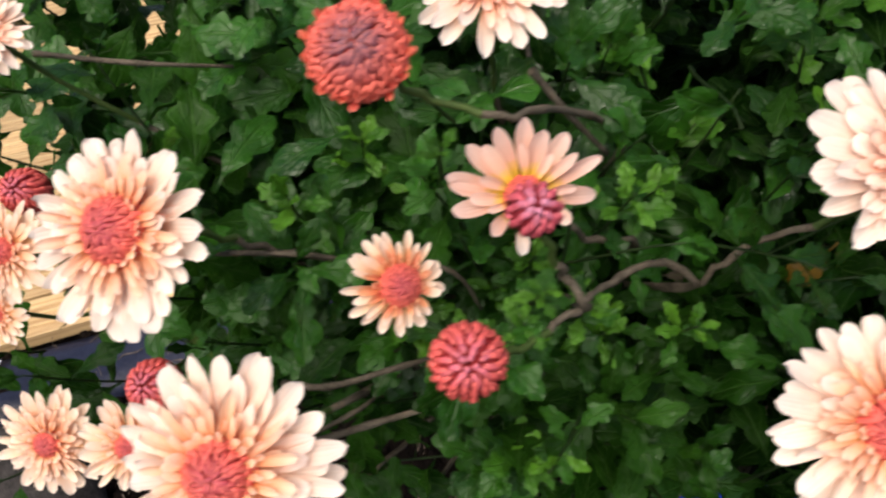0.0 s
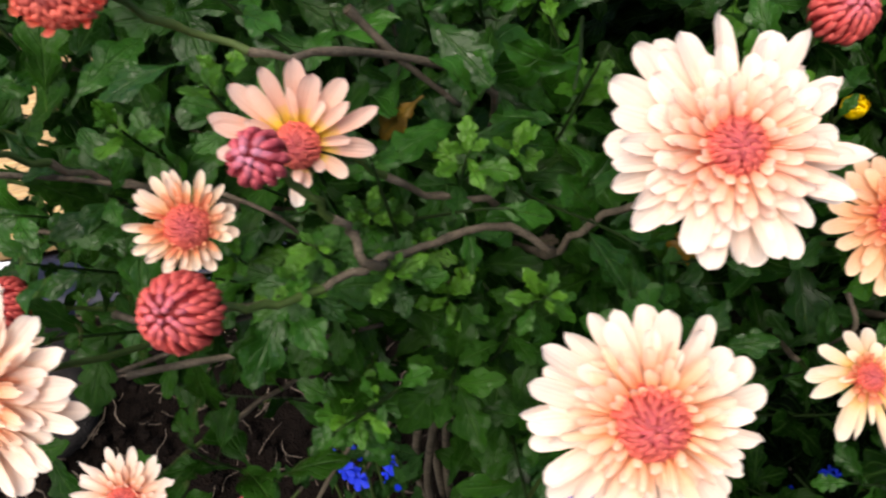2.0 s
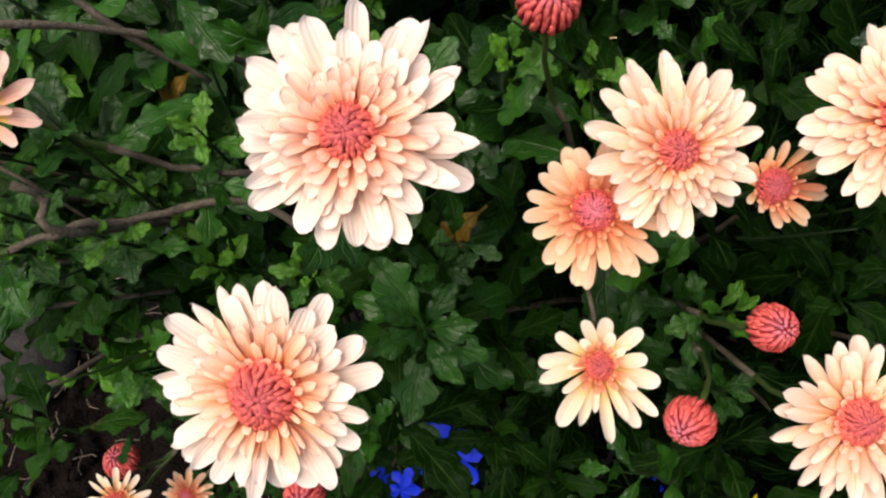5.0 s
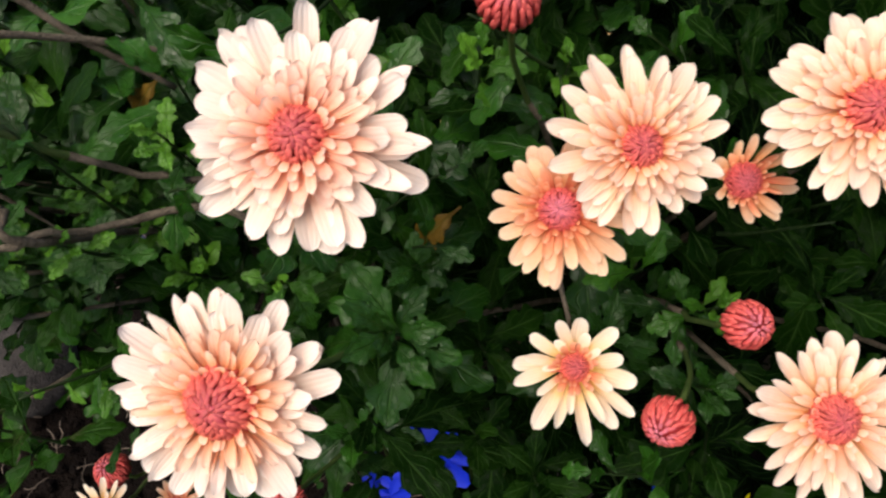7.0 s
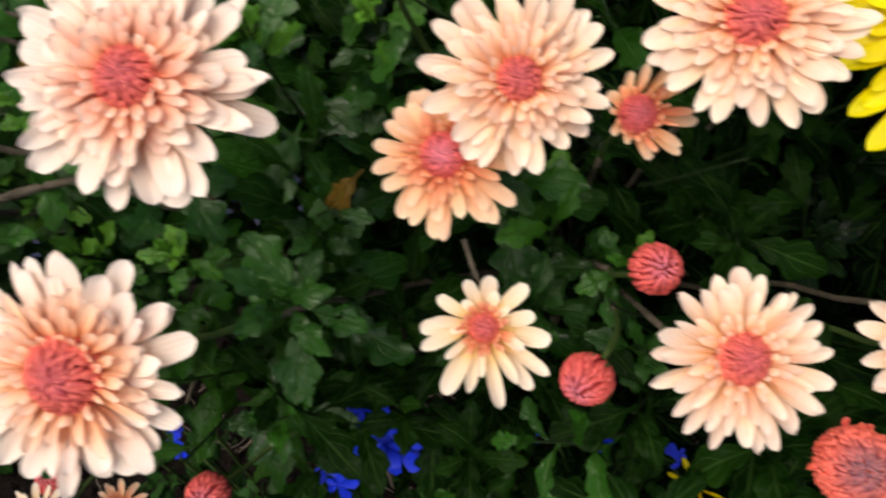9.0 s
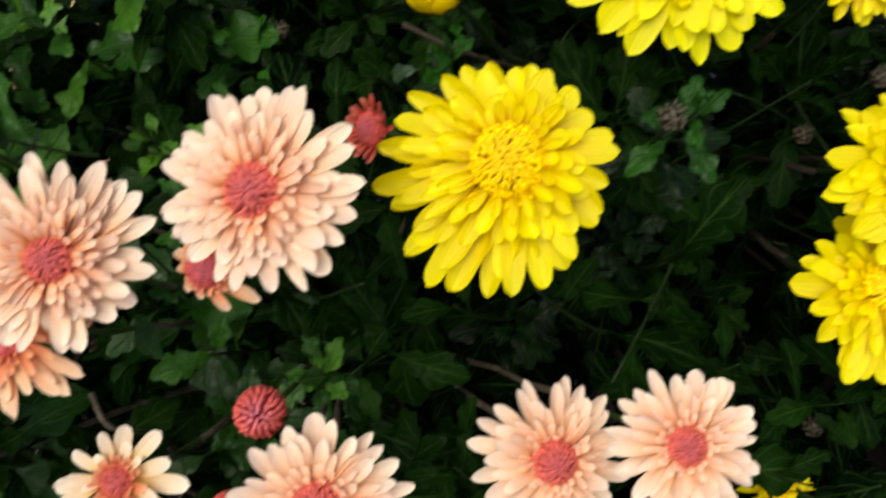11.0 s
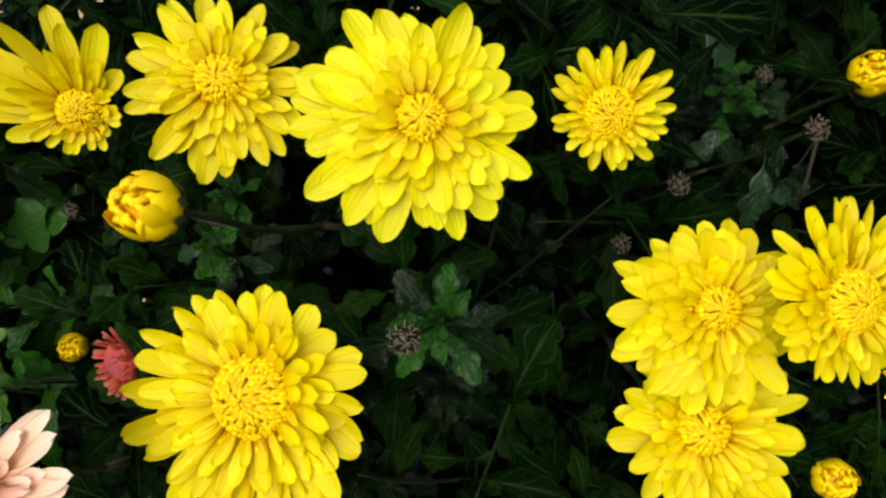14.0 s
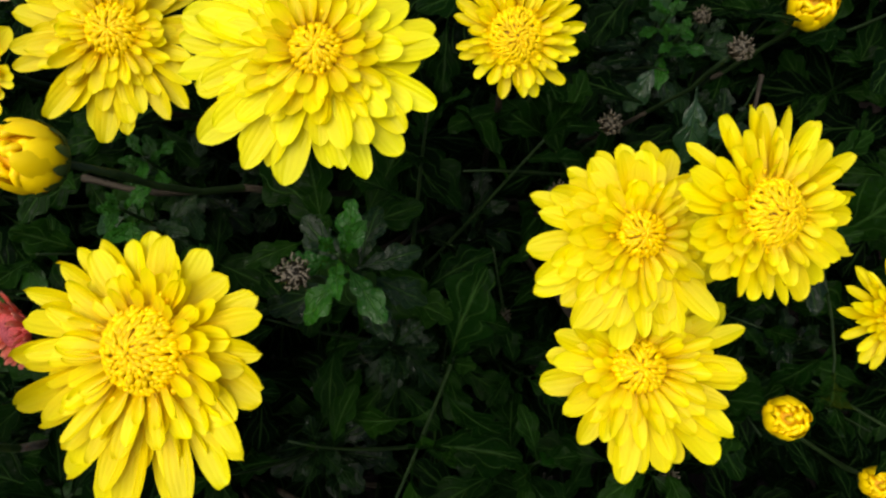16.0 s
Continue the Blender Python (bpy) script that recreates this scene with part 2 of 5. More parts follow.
SHADED_GREEN = noisy("shaded_green_stem", (0.005, 0.014, 0.003), (0.018, 0.036, 0.008), 90, 0.6, 0.0006)
GREEN = noisy("green_stem", (0.025, 0.055, 0.011), (0.075, 0.11, 0.027), 90, 0.6, 0.0006)
SOIL = noisy("soil", (0.0025, 0.002, 0.0018), (0.012, 0.0085, 0.007), 28, 0.95, 0.02, 1.0, 0.04)
ROOT = noisy("root_fibre", (0.03, 0.022, 0.018), (0.22, 0.17, 0.13), 60, 0.9)
STONE = noisy("grey_stone", (0.012, 0.011, 0.0105), (0.06, 0.053, 0.05), 34, 0.9, 0.01, 0.9, 0.1)
LINER = noisy("navy_liner", (0.006, 0.008, 0.02), (0.018, 0.022, 0.045), 14, 0.45, 0.006)
PAPER = noisy("white_scrap", (0.7, 0.74, 0.8), (0.85, 0.87, 0.9), 30, 0.6)
BLUE = noisy("blue_petal", (0.003, 0.014, 0.45), (0.008, 0.045, 0.8), 160, 0.5)


def wood():
    m, n, l, b = material("decking_wood")
    tc, mp, t = n.new("ShaderNodeTexCoord"), n.new("ShaderNodeMapping"), n.new("ShaderNodeTexNoise")
    l.new(tc.outputs["Object"], mp.inputs[0])
    mp.inputs["Scale"].default_value = (3, 60, 60)
    l.new(mp.outputs[0], t.inputs["Vector"])
    t.inputs["Scale"].default_value, t.inputs["Detail"].default_value = 1.5, 8
    info = n.new("ShaderNodeObjectInfo")
    hsv = n.new("ShaderNodeHueSaturation")
    l.new(math_node(n, l, "ADD", math_node(n, l, "MULTIPLY", info.outputs["Random"], 0.35), 0.8), hsv.inputs["Value"])
    l.new(ramp_of(n, l, t.outputs[0], (0.3, 0.17, 0.07), (0.62, 0.44, 0.22)), hsv.inputs["Color"])
    l.new(hsv.outputs[0], b.inputs["Base Color"])
    b.inputs["Roughness"].default_value = 0.7
    bump_from(n, l, b, t.outputs[0], 0.4, 0.002)
    return m


WOOD = wood()


# ---- building blocks ----
def mesh_of(name, verts, faces, mat, uvs=None, smooth=True):
    me = bpy.data.meshes.new(name)
    me.from_pydata([tuple(v) for v in verts], [], faces)
    if uvs is not None:
        layer = me.uv_layers.new(name="UVMap")
        idx = np.empty(len(me.loops), dtype=np.int32)
        me.loops.foreach_get("vertex_index", idx)
        layer.data.foreach_set("uv", np.asarray(uvs, dtype=np.float32)[idx].ravel())
    if smooth:
        me.polygons.foreach_set("use_smooth", np.ones(len(me.polygons), dtype=bool))
    me.materials.append(mat)
    me.update()
    return me


def joined(pieces):
    """Several (verts, faces, uvs) as one."""
    vs, fs, us, k = [], [], [], 0
    for v, f, u in pieces:
        vs.append(np.asarray(v, float)), us.append(np.asarray(u, float))
        fs += [tuple(i + k for i in face) for face in f]
        k += len(v)
    return np.concatenate(vs), fs, np.concatenate(us)


def part(name, me, parent, m=None, label=""):
    ob = new(name, me)
    ob.parent = parent
    if m is not None:
        ob.matrix_basis = m
    return tagged(ob, label)


def facing(p, n, spin=0.0, size=1.0):
    """A pose at p whose z axis points along n."""
    q = Vector(n).to_track_quat("Z", "Y").to_matrix().to_4x4()
    return Matrix.Translation(p) @ q @ pose(0, 0, 0, 0, 0, spin) @ Matrix.Diagonal((size, size, size, 1))


def grid_faces(rows, cols):
    return [(r * cols + c, r * cols + c + 1, (r + 1) * cols + c + 1, (r + 1) * cols + c) for r in range(rows - 1) for c in range(cols - 1)]


def tube(path, radii, sides=6, u=0.5, closed=True):
    """A tapering tube along a path: verts, faces, uvs."""
    path = [Vector(p) for p in path]
    verts, uvs = [], []
    side = Vector((0.31, 0.84, 0.42))
    for i, p in enumerate(path):
        d = (path[min(i + 1, len(path) - 1)] - path[max(i - 1, 0)]).normalized()
        a = d.cross(side).normalized()
        b = d.cross(a)
        for k in range(sides):
            an = 2 * math.pi * k / sides
            verts.append(p + (a * math.cos(an) + b * math.sin(an)) * radii[i])
            uvs.append((u, i / (len(path) - 1)))
    faces = [(i * sides + k, i * sides + (k + 1) % sides, (i + 1) * sides + (k + 1) % sides, (i + 1) * sides + k)
             for i in range(len(path) - 1) for k in range(sides)]
    if closed:
        faces.append(tuple(range((len(path) - 1) * sides, len(path) * sides)))
    return verts, faces, uvs


def bezier(a, b, c, d, n):
    a, b, c, d = (Vector(p) for p in (a, b, c, d))
    return [a * (1 - t) ** 3 + b * 3 * t * (1 - t) ** 2 + c * 3 * t * t * (1 - t) + d * t ** 3 for t in (i / (n - 1) for i in range(n))]


# ---- petals: unit length along y, rising to z at the edges ----
def petal_mesh(name, mat, width, cup, curl, tip, rnd):
    """A ray petal, narrow at its claw, broadest past the middle, with two shallow grooves along it."""
    verts, uvs = [], []
    cols = 7
    blunt = rnd.uniform(0.88, 1.12) * (1.0 + 0.6 * (tip - 0.2))
    profile = ((0, 0.36), (0.16, 0.56), (0.34, 0.8), (0.5, 0.94), (0.65, 1.0), (0.78, 0.95), (0.885, 0.8 * blunt), (0.95, 0.59 * blunt), (0.983, 0.36 * blunt), (1.0, tip * 0.6))
    rows = len(profile)
    bend, twist = rnd.uniform(-0.06, 0.06), rnd.uniform(-0.22, 0.22)
    nick = rnd.choice((0.0, 0.0, 0.0, 0.012))
    for r in range(rows):
        t, w = profile[r][0], width * profile[r][1]
        for c in range(cols):
            s = c / (cols - 1) * 2 - 1
            notch = -nick * (1 - abs(s)) * (t > 0.99)
            z = 0.6 * cup * width * (s * s) * (1 - 0.55 * t) + curl * t * t + twist * s * width * t - 0.017 * math.cos(s * 7.5) * t * (1.1 - t * 0.5)
            verts.append((s * w / 2 + bend * t * t, t + notch - 0.012 * s * s * t, z))
            uvs.append((c / (cols - 1), t))
    return mesh_of(name, verts, grid_faces(rows, cols), mat, uvs)


def petal_bank(kind, width, cup, curls, tip=0.2, count=6):
    rnd = random.Random(kind + str(width))
    return [petal_mesh("petal", PETAL[kind], width * rnd.uniform(0.88, 1.12), cup * rnd.uniform(0.7, 1.2), rnd.uniform(*curls), tip, rnd) for _ in range(count)]


BANK = {
    "peach": petal_bank("peach", 0.26, 0.55, (-0.12, 0.14)), "peach_inner": petal_bank("peach_inner", 0.26, 0.7, (-0.08, 0.16)),
    "blush": petal_bank("blush", 0.26, 0.55, (-0.12, 0.14)), "blush_inner": petal_bank("blush_inner", 0.26, 0.65, (-0.08, 0.16)),
    "blush_quill": petal_bank("blush_inner", 0.26, 0.8, (-0.1, 0.25), 0.4),
    "apricot": petal_bank("apricot", 0.26, 0.55, (-0.16, 0.1)), "apricot_inner": petal_bank("apricot_inner", 0.26, 0.7, (-0.08, 0.16)),
    "sparse": petal_bank("sparse", 0.26, 0.5, (-0.05, 0.15)), "cream": petal_bank("cream", 0.26, 0.5, (-0.14, 0.08)),
    "coral": petal_bank("coral", 0.26, 1.0, (0.1, 0.4)),
    "yellow": petal_bank("yellow", 0.26, 0.5, (-0.14, 0.12), 0.26), "yellow_inner": petal_bank("yellow", 0.26, 0.55, (-0.08, 0.16), 0.28),
    "lemon": petal_bank("lemon", 0.26, 0.5, (-0.12, 0.14), 0.36),
    "yellow_thin": petal_bank("yellow", 0.26, 0.9, (-0.05, 0.15)),
    "peach_quill": petal_bank("peach_inner", 0.26, 0.8, (-0.1, 0.25), 0.4), "apricot_quill": petal_bank("apricot_inner", 0.26, 0.8, (-0.1, 0.25), 0.4),
    "yellow_quill": petal_bank("yellow", 0.26, 0.8, (-0.1, 0.25), 0.4),
}


def florets(radius, dome, count, length, thick, lean, rnd, lift=0.0):
    """Short quills set in a spiral over a dome, leaning outward from the middle by lean."""
    pieces = []
    for i in range(count):
        q = (i + 0.5) / count
        r, an = radius * math.sqrt(q), i * 2.39996
        out = Vector((math.cos(an), math.sin(an), 0))
        p = out * r + Vector((0, 0, lift + dome * (1 - q)))
        up = (Vector((0, 0, 1)) + out * lean * math.sqrt(q) + Vector((rnd.uniform(-0.2, 0.2), rnd.uniform(-0.2, 0.2), 0))).normalized()
        ln = length * rnd.uniform(0.8, 1.2) * (0.65 + 0.35 * q)
        hook = (out * -0.75 + Vector((-out.y, out.x, 0)) * rnd.uniform(-0.5, 0.5)) * ln
        path = [p, p + up * ln * 0.5, p + up * ln * 0.85 + hook * 0.3, p + up * ln + hook * 0.8]
        pieces.append(tube(path, [thick * 0.7, thick, thick * 1.05, thick * 0.55], 5, math.sqrt(q)))
    return pieces


def fingers(radius, height, low, rings, rnd, thick, swirl=0.12, loose=0.1):
    """Incurved finger florets over a dome, rooted outward, their blunt tips bent towards its eye. rings: angle from the eye, number, span."""
    pieces = []
    for ring, (lat, count, span) in enumerate(rings):
        for k in range(count):
            an = 2 * math.pi * (k + 0.5 * (ring % 2) + rnd.uniform(-0.16, 0.16)) / count + ring * 0.35
            th, sp = lat + rnd.uniform(-0.06, 0.06), span * rnd.uniform(0.85, 1.15)
            rise, turn, wide = loose * rnd.uniform(0.5, 1.4), swirl * rnd.uniform(-0.6, 1.4), thick * rnd.uniform(0.85, 1.15)
            path = []
            for t, up in ((0.0, -0.25), (0.28, 0.55), (0.55, 0.95), (0.8, 1.0), (0.97, 0.7)):
                a, b = max(0.03, th + sp * (0.5 - t)), an + turn * t * t / max(0.35, math.sin(max(0.05, th)))
                r = 1.0 + rise * up
                path.append(Vector((math.sin(a) * math.cos(b) * radius * r, math.sin(a) * math.sin(b) * radius * r, math.cos(a) * height * r + low)))
            v, f, u = tube(path, [wide * w * radius for w in (0.7, 0.95, 1.05, 1.0, 0.55)], 6)
            q = min(1.0, lat / 1.5)
            pieces.append((v, f, [(q, max(0.0, min(1.0, c[1]))) for c in u]))
    return pieces


def domed(core, height, low, wide, rnd, reach=1.5, swirl=0.12, loose=0.1):
    """Rings of fingers from the eye of the boss to its rim, wide: a floret's half width over the boss radius."""
    rings, lat = [(0.12, 4, 0.2)], 0.12
    while lat < reach:
        lat += wide * 2.35
        rings.append((lat, max(5, round(2 * math.pi * math.sin(min(lat, 1.5)) / (wide * 2.0))), wide * 5.2))
    return fingers(core, height, low, rings, rnd, wide, swirl, loose)


def club(mat, rnd):
    """A short quill floret with a thick blunt tip, unit length along y."""
    bend = rnd.uniform(0.1, 0.3)
    path = [(0, t, bend * t * t) for t in (0.0, 0.35, 0.65, 0.85, 0.96, 1.0)]
    v, f, u = tube(path, [0.09, 0.12, 0.17, 0.2, 0.15, 0.06], 7)
    return mesh_of("floret", v, f, mat, [(c[0], 0.25 + 0.6 * c[1]) for c in u])


def calyx(radius, depth, u=0.5):
    """Green cup of overlapping bracts under a head."""
    verts, uvs, rings, sides = [], [], 6, 12
    for i in range(rings):
        t = i / (rings - 1)
        r = radius * math.sin(0.15 + t * 1.35)
        for k in range(sides):
            an = 2 * math.pi * k / sides
            rr = r * (1 + 0.06 * (k % 2) * t)
            verts.append((rr * math.cos(an), rr * math.sin(an), -depth * (1 - t) ** 1.4))
            uvs.append((u, t))
    faces = [(i * sides + k, i * sides + (k + 1) % sides, (i + 1) * sides + (k + 1) % sides, (i + 1) * sides + k) for i in range(rings - 1) for k in range(sides)]
    return verts, faces, uvs


CLUB = {k: [club(HEAD[k], random.Random(i)) for i in range(3)] for k in ("peach", "yellow")}
OUT, UP = Vector((0, -0.66, 0.75)), Vector((0, 0.75, 0.66))     # out of the crown of the bushes, and up along it
HEADS = []   # place, outward direction and radius of all that stands above the leaves
LOOKS = {
    "peach": ("peach", "peach_inner", "peach", "open peach and cream flower with coral centre"),
    "pale": ("peach", "blush_inner", "peach", "open white-peach flower with coral centre"),
    "blush": ("blush", "blush_inner", "peach", "open cream-peach flower with coral centre"),
    "apricot": ("apricot", "apricot_inner", "coralbud", "open apricot flower with brick-red centre"),
    "salmon": ("blush", "apricot_inner", "peach", "small salmon flower, still opening"),
    "cream": ("cream", "cream", "peach", "small cream flower with coral centre"),
    "small": ("apricot", "apricot_inner", "dusky", "small apricot flower with dark red closed centre"),
    "sparse": ("sparse", "sparse", "peach", "half-open peach flower with few petals"),
    "halfopen": ("coral", "coral", "opening", "half-open coral flower with incurved petals"),
    "crimson": ("coral", "coral", "dusky", "small crimson flower half hidden behind petals"),
    "yellow": ("yellow", "yellow_inner", "yellow", "open bright yellow flower with layered petals"),
    "lemon": ("lemon", "yellow_inner", "yellow", "large bright yellow flower with layered petals"),
    "yellowsmall": ("yellow_thin", "yellow_thin", "yellow", "small bright yellow flower with narrow petals"),
}
HEAD_MESH = {}


def smooth_path(points, steps=5):
    """A smooth curve through the points."""
    p = [Vector(q) for q in points]
    p = [p[0] * 2 - p[1]] + p + [p[-1] * 2 - p[-2]]
    path = []
    for i in range(1, len(p) - 2):
        for k in range(steps):
            t = k / steps
            path.append(0.5 * (2 * p[i] + (p[i + 1] - p[i - 1]) * t + (2 * p[i - 1] - 5 * p[i] + 4 * p[i + 1] - p[i + 2]) * t * t + (3 * p[i] - p[i - 1] - 3 * p[i + 1] + p[i + 2]) * t ** 3))
    path.append(p[-2])
    return path


def stem_to(plant, p, n, thick, reach=0.06, root=None, via=()):
    """A stem from the plant's crown that bends up into the head at p, by way of the nodes in via (from the head downward)."""
    hub = Vector(plant["hub"])
    p, n = Vector(p), Vector(n)
    rnd = random.Random(str(tuple(p)))
    if via:
        last = Vector(via[-1])
        path = smooth_path([p - n * 0.003] + [Vector(q) for q in via] + [last + (hub - last) * 0.4 + Vector((0, 0.02, 0)), hub])[::-1]
    else:
        low = hub + (p - hub) * 0.3 + Vector((0, 0, 0.05))
        path = bezier(hub, low, p - n * reach - Vector((0, 0, 0.015)), p - n * 0.004, 16)
    k = len(path)
    path = [q + Vector((rnd.uniform(-1, 1), rnd.uniform(-1, 1), rnd.uniform(-1, 1))) * (0.0012 if 0 < i < k - 1 else 0) for i, q in enumerate(path)]
    cutat = round(k * 0.7)
    back = Matrix.Translation(-hub)
    knot = [1.0 + (0.22 if i % 4 == 2 else 0.0) for i in range(k)]
    v, f, u = tube(path[:cutat + 1], [thick * knot[i] * (1.55 - 0.65 * i / k) for i in range(cutat + 1)], 8)
    part("stem", mesh_of("stem", v, f, SHADED_STEM if "yellow" in plant["label"] else STEM, u), root, back)
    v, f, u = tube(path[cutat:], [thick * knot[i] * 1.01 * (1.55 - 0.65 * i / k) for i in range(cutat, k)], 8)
    part("green_shoot", mesh_of("shoot", v, f, SHADED_GREEN if "yellow" in plant["label"] else GREEN, u), root, back)
    return path


def head_thing(kind, label, category, group, plant):
    """A flowering stem of its own, rooted in the crown of its bush."""
    root = tagged(new(kind), label, category, group)
    root.location = plant["hub"]
    return root


def flower(plant, look_name, p, n, width, rows, petals, spin=0, boss=1.0, cupped=0, fan=None, eye=(0.0, 0.0), broad=0.205, via=()):
    """An open head: rings of petals round a boss of finger florets; eye: how far the boss stands off the middle, right and up, in radii."""
    outer, inner, head, label = LOOKS[look_name]
    root = head_thing("chrysanthemum", label, "flower", "yellow chrysanthemums" if head == "yellow" else "peach chrysanthemums", plant)
    rnd = random.Random(look_name + str(p))
    radius = width / 2
    core = {"sparse": 0.24, "halfopen": 0.72, "crimson": 0.46, "salmon": 0.37, "small": 0.35}.get(look_name, 0.26 * boss) if look_name not in ("blush", "yellowsmall") else 0.26 * 0.93 * boss
    key = (head, round(core, 2))
    if key not in HEAD_MESH:
        hr = random.Random(str(key))
        tall = 0.7 * core + 0.04
        if head == "yellow":
            straps = domed(core, tall * 0.85, 0.05, 0.062 if core > 0.26 else 0.1, hr, 1.5, 0.15, 0.05)
        elif core > 0.6:
            straps = domed(core, tall * 0.9, 0.05, 0.066, hr, 1.55, 0.1, 0.06)
        else:
            straps = domed(core, tall * 0.9, 0.05, 0.066 if core > 0.3 else 0.085, hr, 1.5, 0.15, 0.06)
        v, faces, uvs = joined(straps + [dome_piece(core * 0.97, tall * 0.9 - 0.05)])
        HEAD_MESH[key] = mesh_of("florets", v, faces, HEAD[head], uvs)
    ob = part("flower", HEAD_MESH[key], root, Matrix.Translation(-root.location) @ facing(p, n, spin, radius))
    part("calyx", CALYX, ob)
    local = facing((0, 0, 0), n, spin).to_3x3().inverted()
    off = local @ (Vector((1, 0, 0)) * eye[0] + UP * eye[1])
    off = Vector((off.x, off.y, 0))
    closed = look_name in ("halfopen", "crimson")
    least = min(0.8, core + (0.3 if rows < 4 else 0.2))
    total = round(rows * petals * 0.92)
    for i in range(total):
        f = i / max(1, total - 1)
        kind = outer if f < (0.7 if rows > 1 else 2) else inner
        an = i * 137.508 + rnd.uniform(-5, 5)
        way = Vector((-math.sin(radians(an)), math.cos(radians(an)), 0))
        reach = 1.0 - (1.0 - least) * max(0.0, (f - 0.8 / rows) / (1.0 - 0.8 / rows)) ** 0.9 if rows > 1 else 1.0
        if closed:
            tilt, reach = 12 + 40 * f, 1.0 - 0.14 * f
        else:
            tilt = cupped - 3 + 12 * f ** 1.4
        reach *= rnd.uniform(0.9, 1.02)
        if fan:
            away = (ob.matrix_basis.to_3x3().normalized() @ way).dot(Vector(fan).normalized())
            if away < -0.15 and rnd.random() < (0.45 if look_name == "sparse" else 0.7):
                continue
            reach *= 1.0 if away > 0.1 else max(0.55, 1.0 + 0.5 * (away - 0.1))
        start = way * core * (0.98 - 0.16 * f)
        tip = way * reach - off * (reach if not closed else 0)
        run = tip - start
        length = max(0.14, run.length)
        if run.dot(way) < 0.1:
            continue
        turn = math.degrees(math.atan2(-run.x, run.y))
        wide = (0.93 if head == "yellow" else 0.97) * broad * rnd.uniform(0.84, 1.16) * (1.0 - 0.5 * f ** 1.6) * (0.7 + 0.3 * min(1.0, length / 0.6))
        m = Matrix.Translation(start + Vector((0, 0, 0.0 + 0.1 * f + rnd.uniform(-0.01, 0.01)))) \
            @ pose(0, 0, 0, 0, 0, turn) @ pose(0, 0, 0, tilt + rnd.uniform(-6, 5), rnd.uniform(-12, 12), rnd.uniform(-6, 6)) \
            @ Matrix.Diagonal((wide / 0.26, length, length, 1))
        part("petal", rnd.choice(BANK[kind]), ob, m)
    if look_name == "sparse":
        d = local @ (-Vector(fan))
        an = math.degrees(math.atan2(-d.x, d.y)) - 12
        part("petal", BANK["peach"][1], ob, pose(0, 0, 0, 0, 0, an) @ Matrix.Translation((0, core * 1.1, -0.02)) @ Matrix.Diagonal((0.62, 0.45, 0.5, 1)))
    quill = {"peach_inner": "peach_quill", "blush_inner": "blush_quill", "apricot_inner": "apricot_quill", "cream": "apricot_quill", "yellow_inner": "yellow_quill", "yellow_thin": "yellow_quill"}.get(inner)
    if quill and rows > 1:
        rings = ((24, 0.36, 9, 0.1), (24, 0.25, 18, 0.085), (20, 0.13, 32, 0.07)) if rows > 3 else ((16, 0.2, 14, 0.1), (16, 0.11, 30, 0.075))
        if head == "yellow":
            rings = ((20, 0.36, 9, 0.12), (18, 0.22, 20, 0.09))
        for ring, (count, reach, tilt, wide) in enumerate(rings):
            for k in range(count):
                an = 360 * (k + 0.5 * ring) / count + rnd.uniform(-7, 7)
                way = Vector((-math.sin(radians(an)), math.cos(radians(an)), 0))
                length = reach * rnd.uniform(0.7, 1.25) * (1 - 0.9 * way.dot(off))
                m = pose(0, 0, 0, 0, 0, an) @ Matrix.Translation((0, core * (0.95 - 0.05 * ring), 0.1 + 0.03 * ring)) \
                    @ pose(0, 0, 0, tilt + rnd.uniform(-10, 10), rnd.uniform(-14, 14), rnd.uniform(-9, 9)) @ Matrix.Diagonal((wide * rnd.uniform(0.8, 1.2) / 0.26, length, length, 1))
                part("petal", rnd.choice(BANK[quill]), ob, m)
    if head in CLUB and not closed and look_name != "sparse":
        for k in range(16):
            an = 360 * k / 16 + rnd.uniform(-9, 9)
            length = rnd.uniform(0.09, 0.15) if head == "yellow" else rnd.uniform(0.06, 0.1)
            thick = length * rnd.uniform(0.7, 0.95)
            m = pose(0, 0, 0, 0, 0, an) @ Matrix.Translation((0, core * 1.0, 0.05)) @ pose(0, 0, 0, rnd.uniform(22, 52), rnd.uniform(-15, 15), 0) @ Matrix.Diagonal((thick, length, thick, 1))
            part("floret", rnd.choice(CLUB[head]), ob, m)
    HEADS.append((Vector(p), Vector(n), radius))
    stem_to(plant, p, n, 0.0009 + 0.007 * radius, 0.06, root, via)
    return ob


def dome_piece(radius, height):
    verts, uvs, rings, sides = [(0, 0, height + 0.1)], [(0.0, 0.0)], 5, 14
    for i in range(1, rings + 1):
        a = i / rings * math.pi / 2
        for k in range(sides):
            an = 2 * math.pi * k / sides
            verts.append((radius * math.sin(a) * math.cos(an), radius * math.sin(a) * math.sin(an), height * math.cos(a) + 0.1 * math.cos(a)))
            uvs.append((i / rings, 0.0))
    faces = [(0, 1 + k, 1 + (k + 1) % sides) for k in range(sides)]
    faces += [(1 + i * sides + k, 1 + (i + 1) * sides + k, 1 + (i + 1) * sides + (k + 1) % sides, 1 + i * sides + (k + 1) % sides) for i in range(rings - 1) for k in range(sides)]
    return verts, faces, uvs


v, f, u = calyx(0.34, 0.3)
CALYX = mesh_of("calyx", v, f, GREEN, u)
BUD_MESH = {}


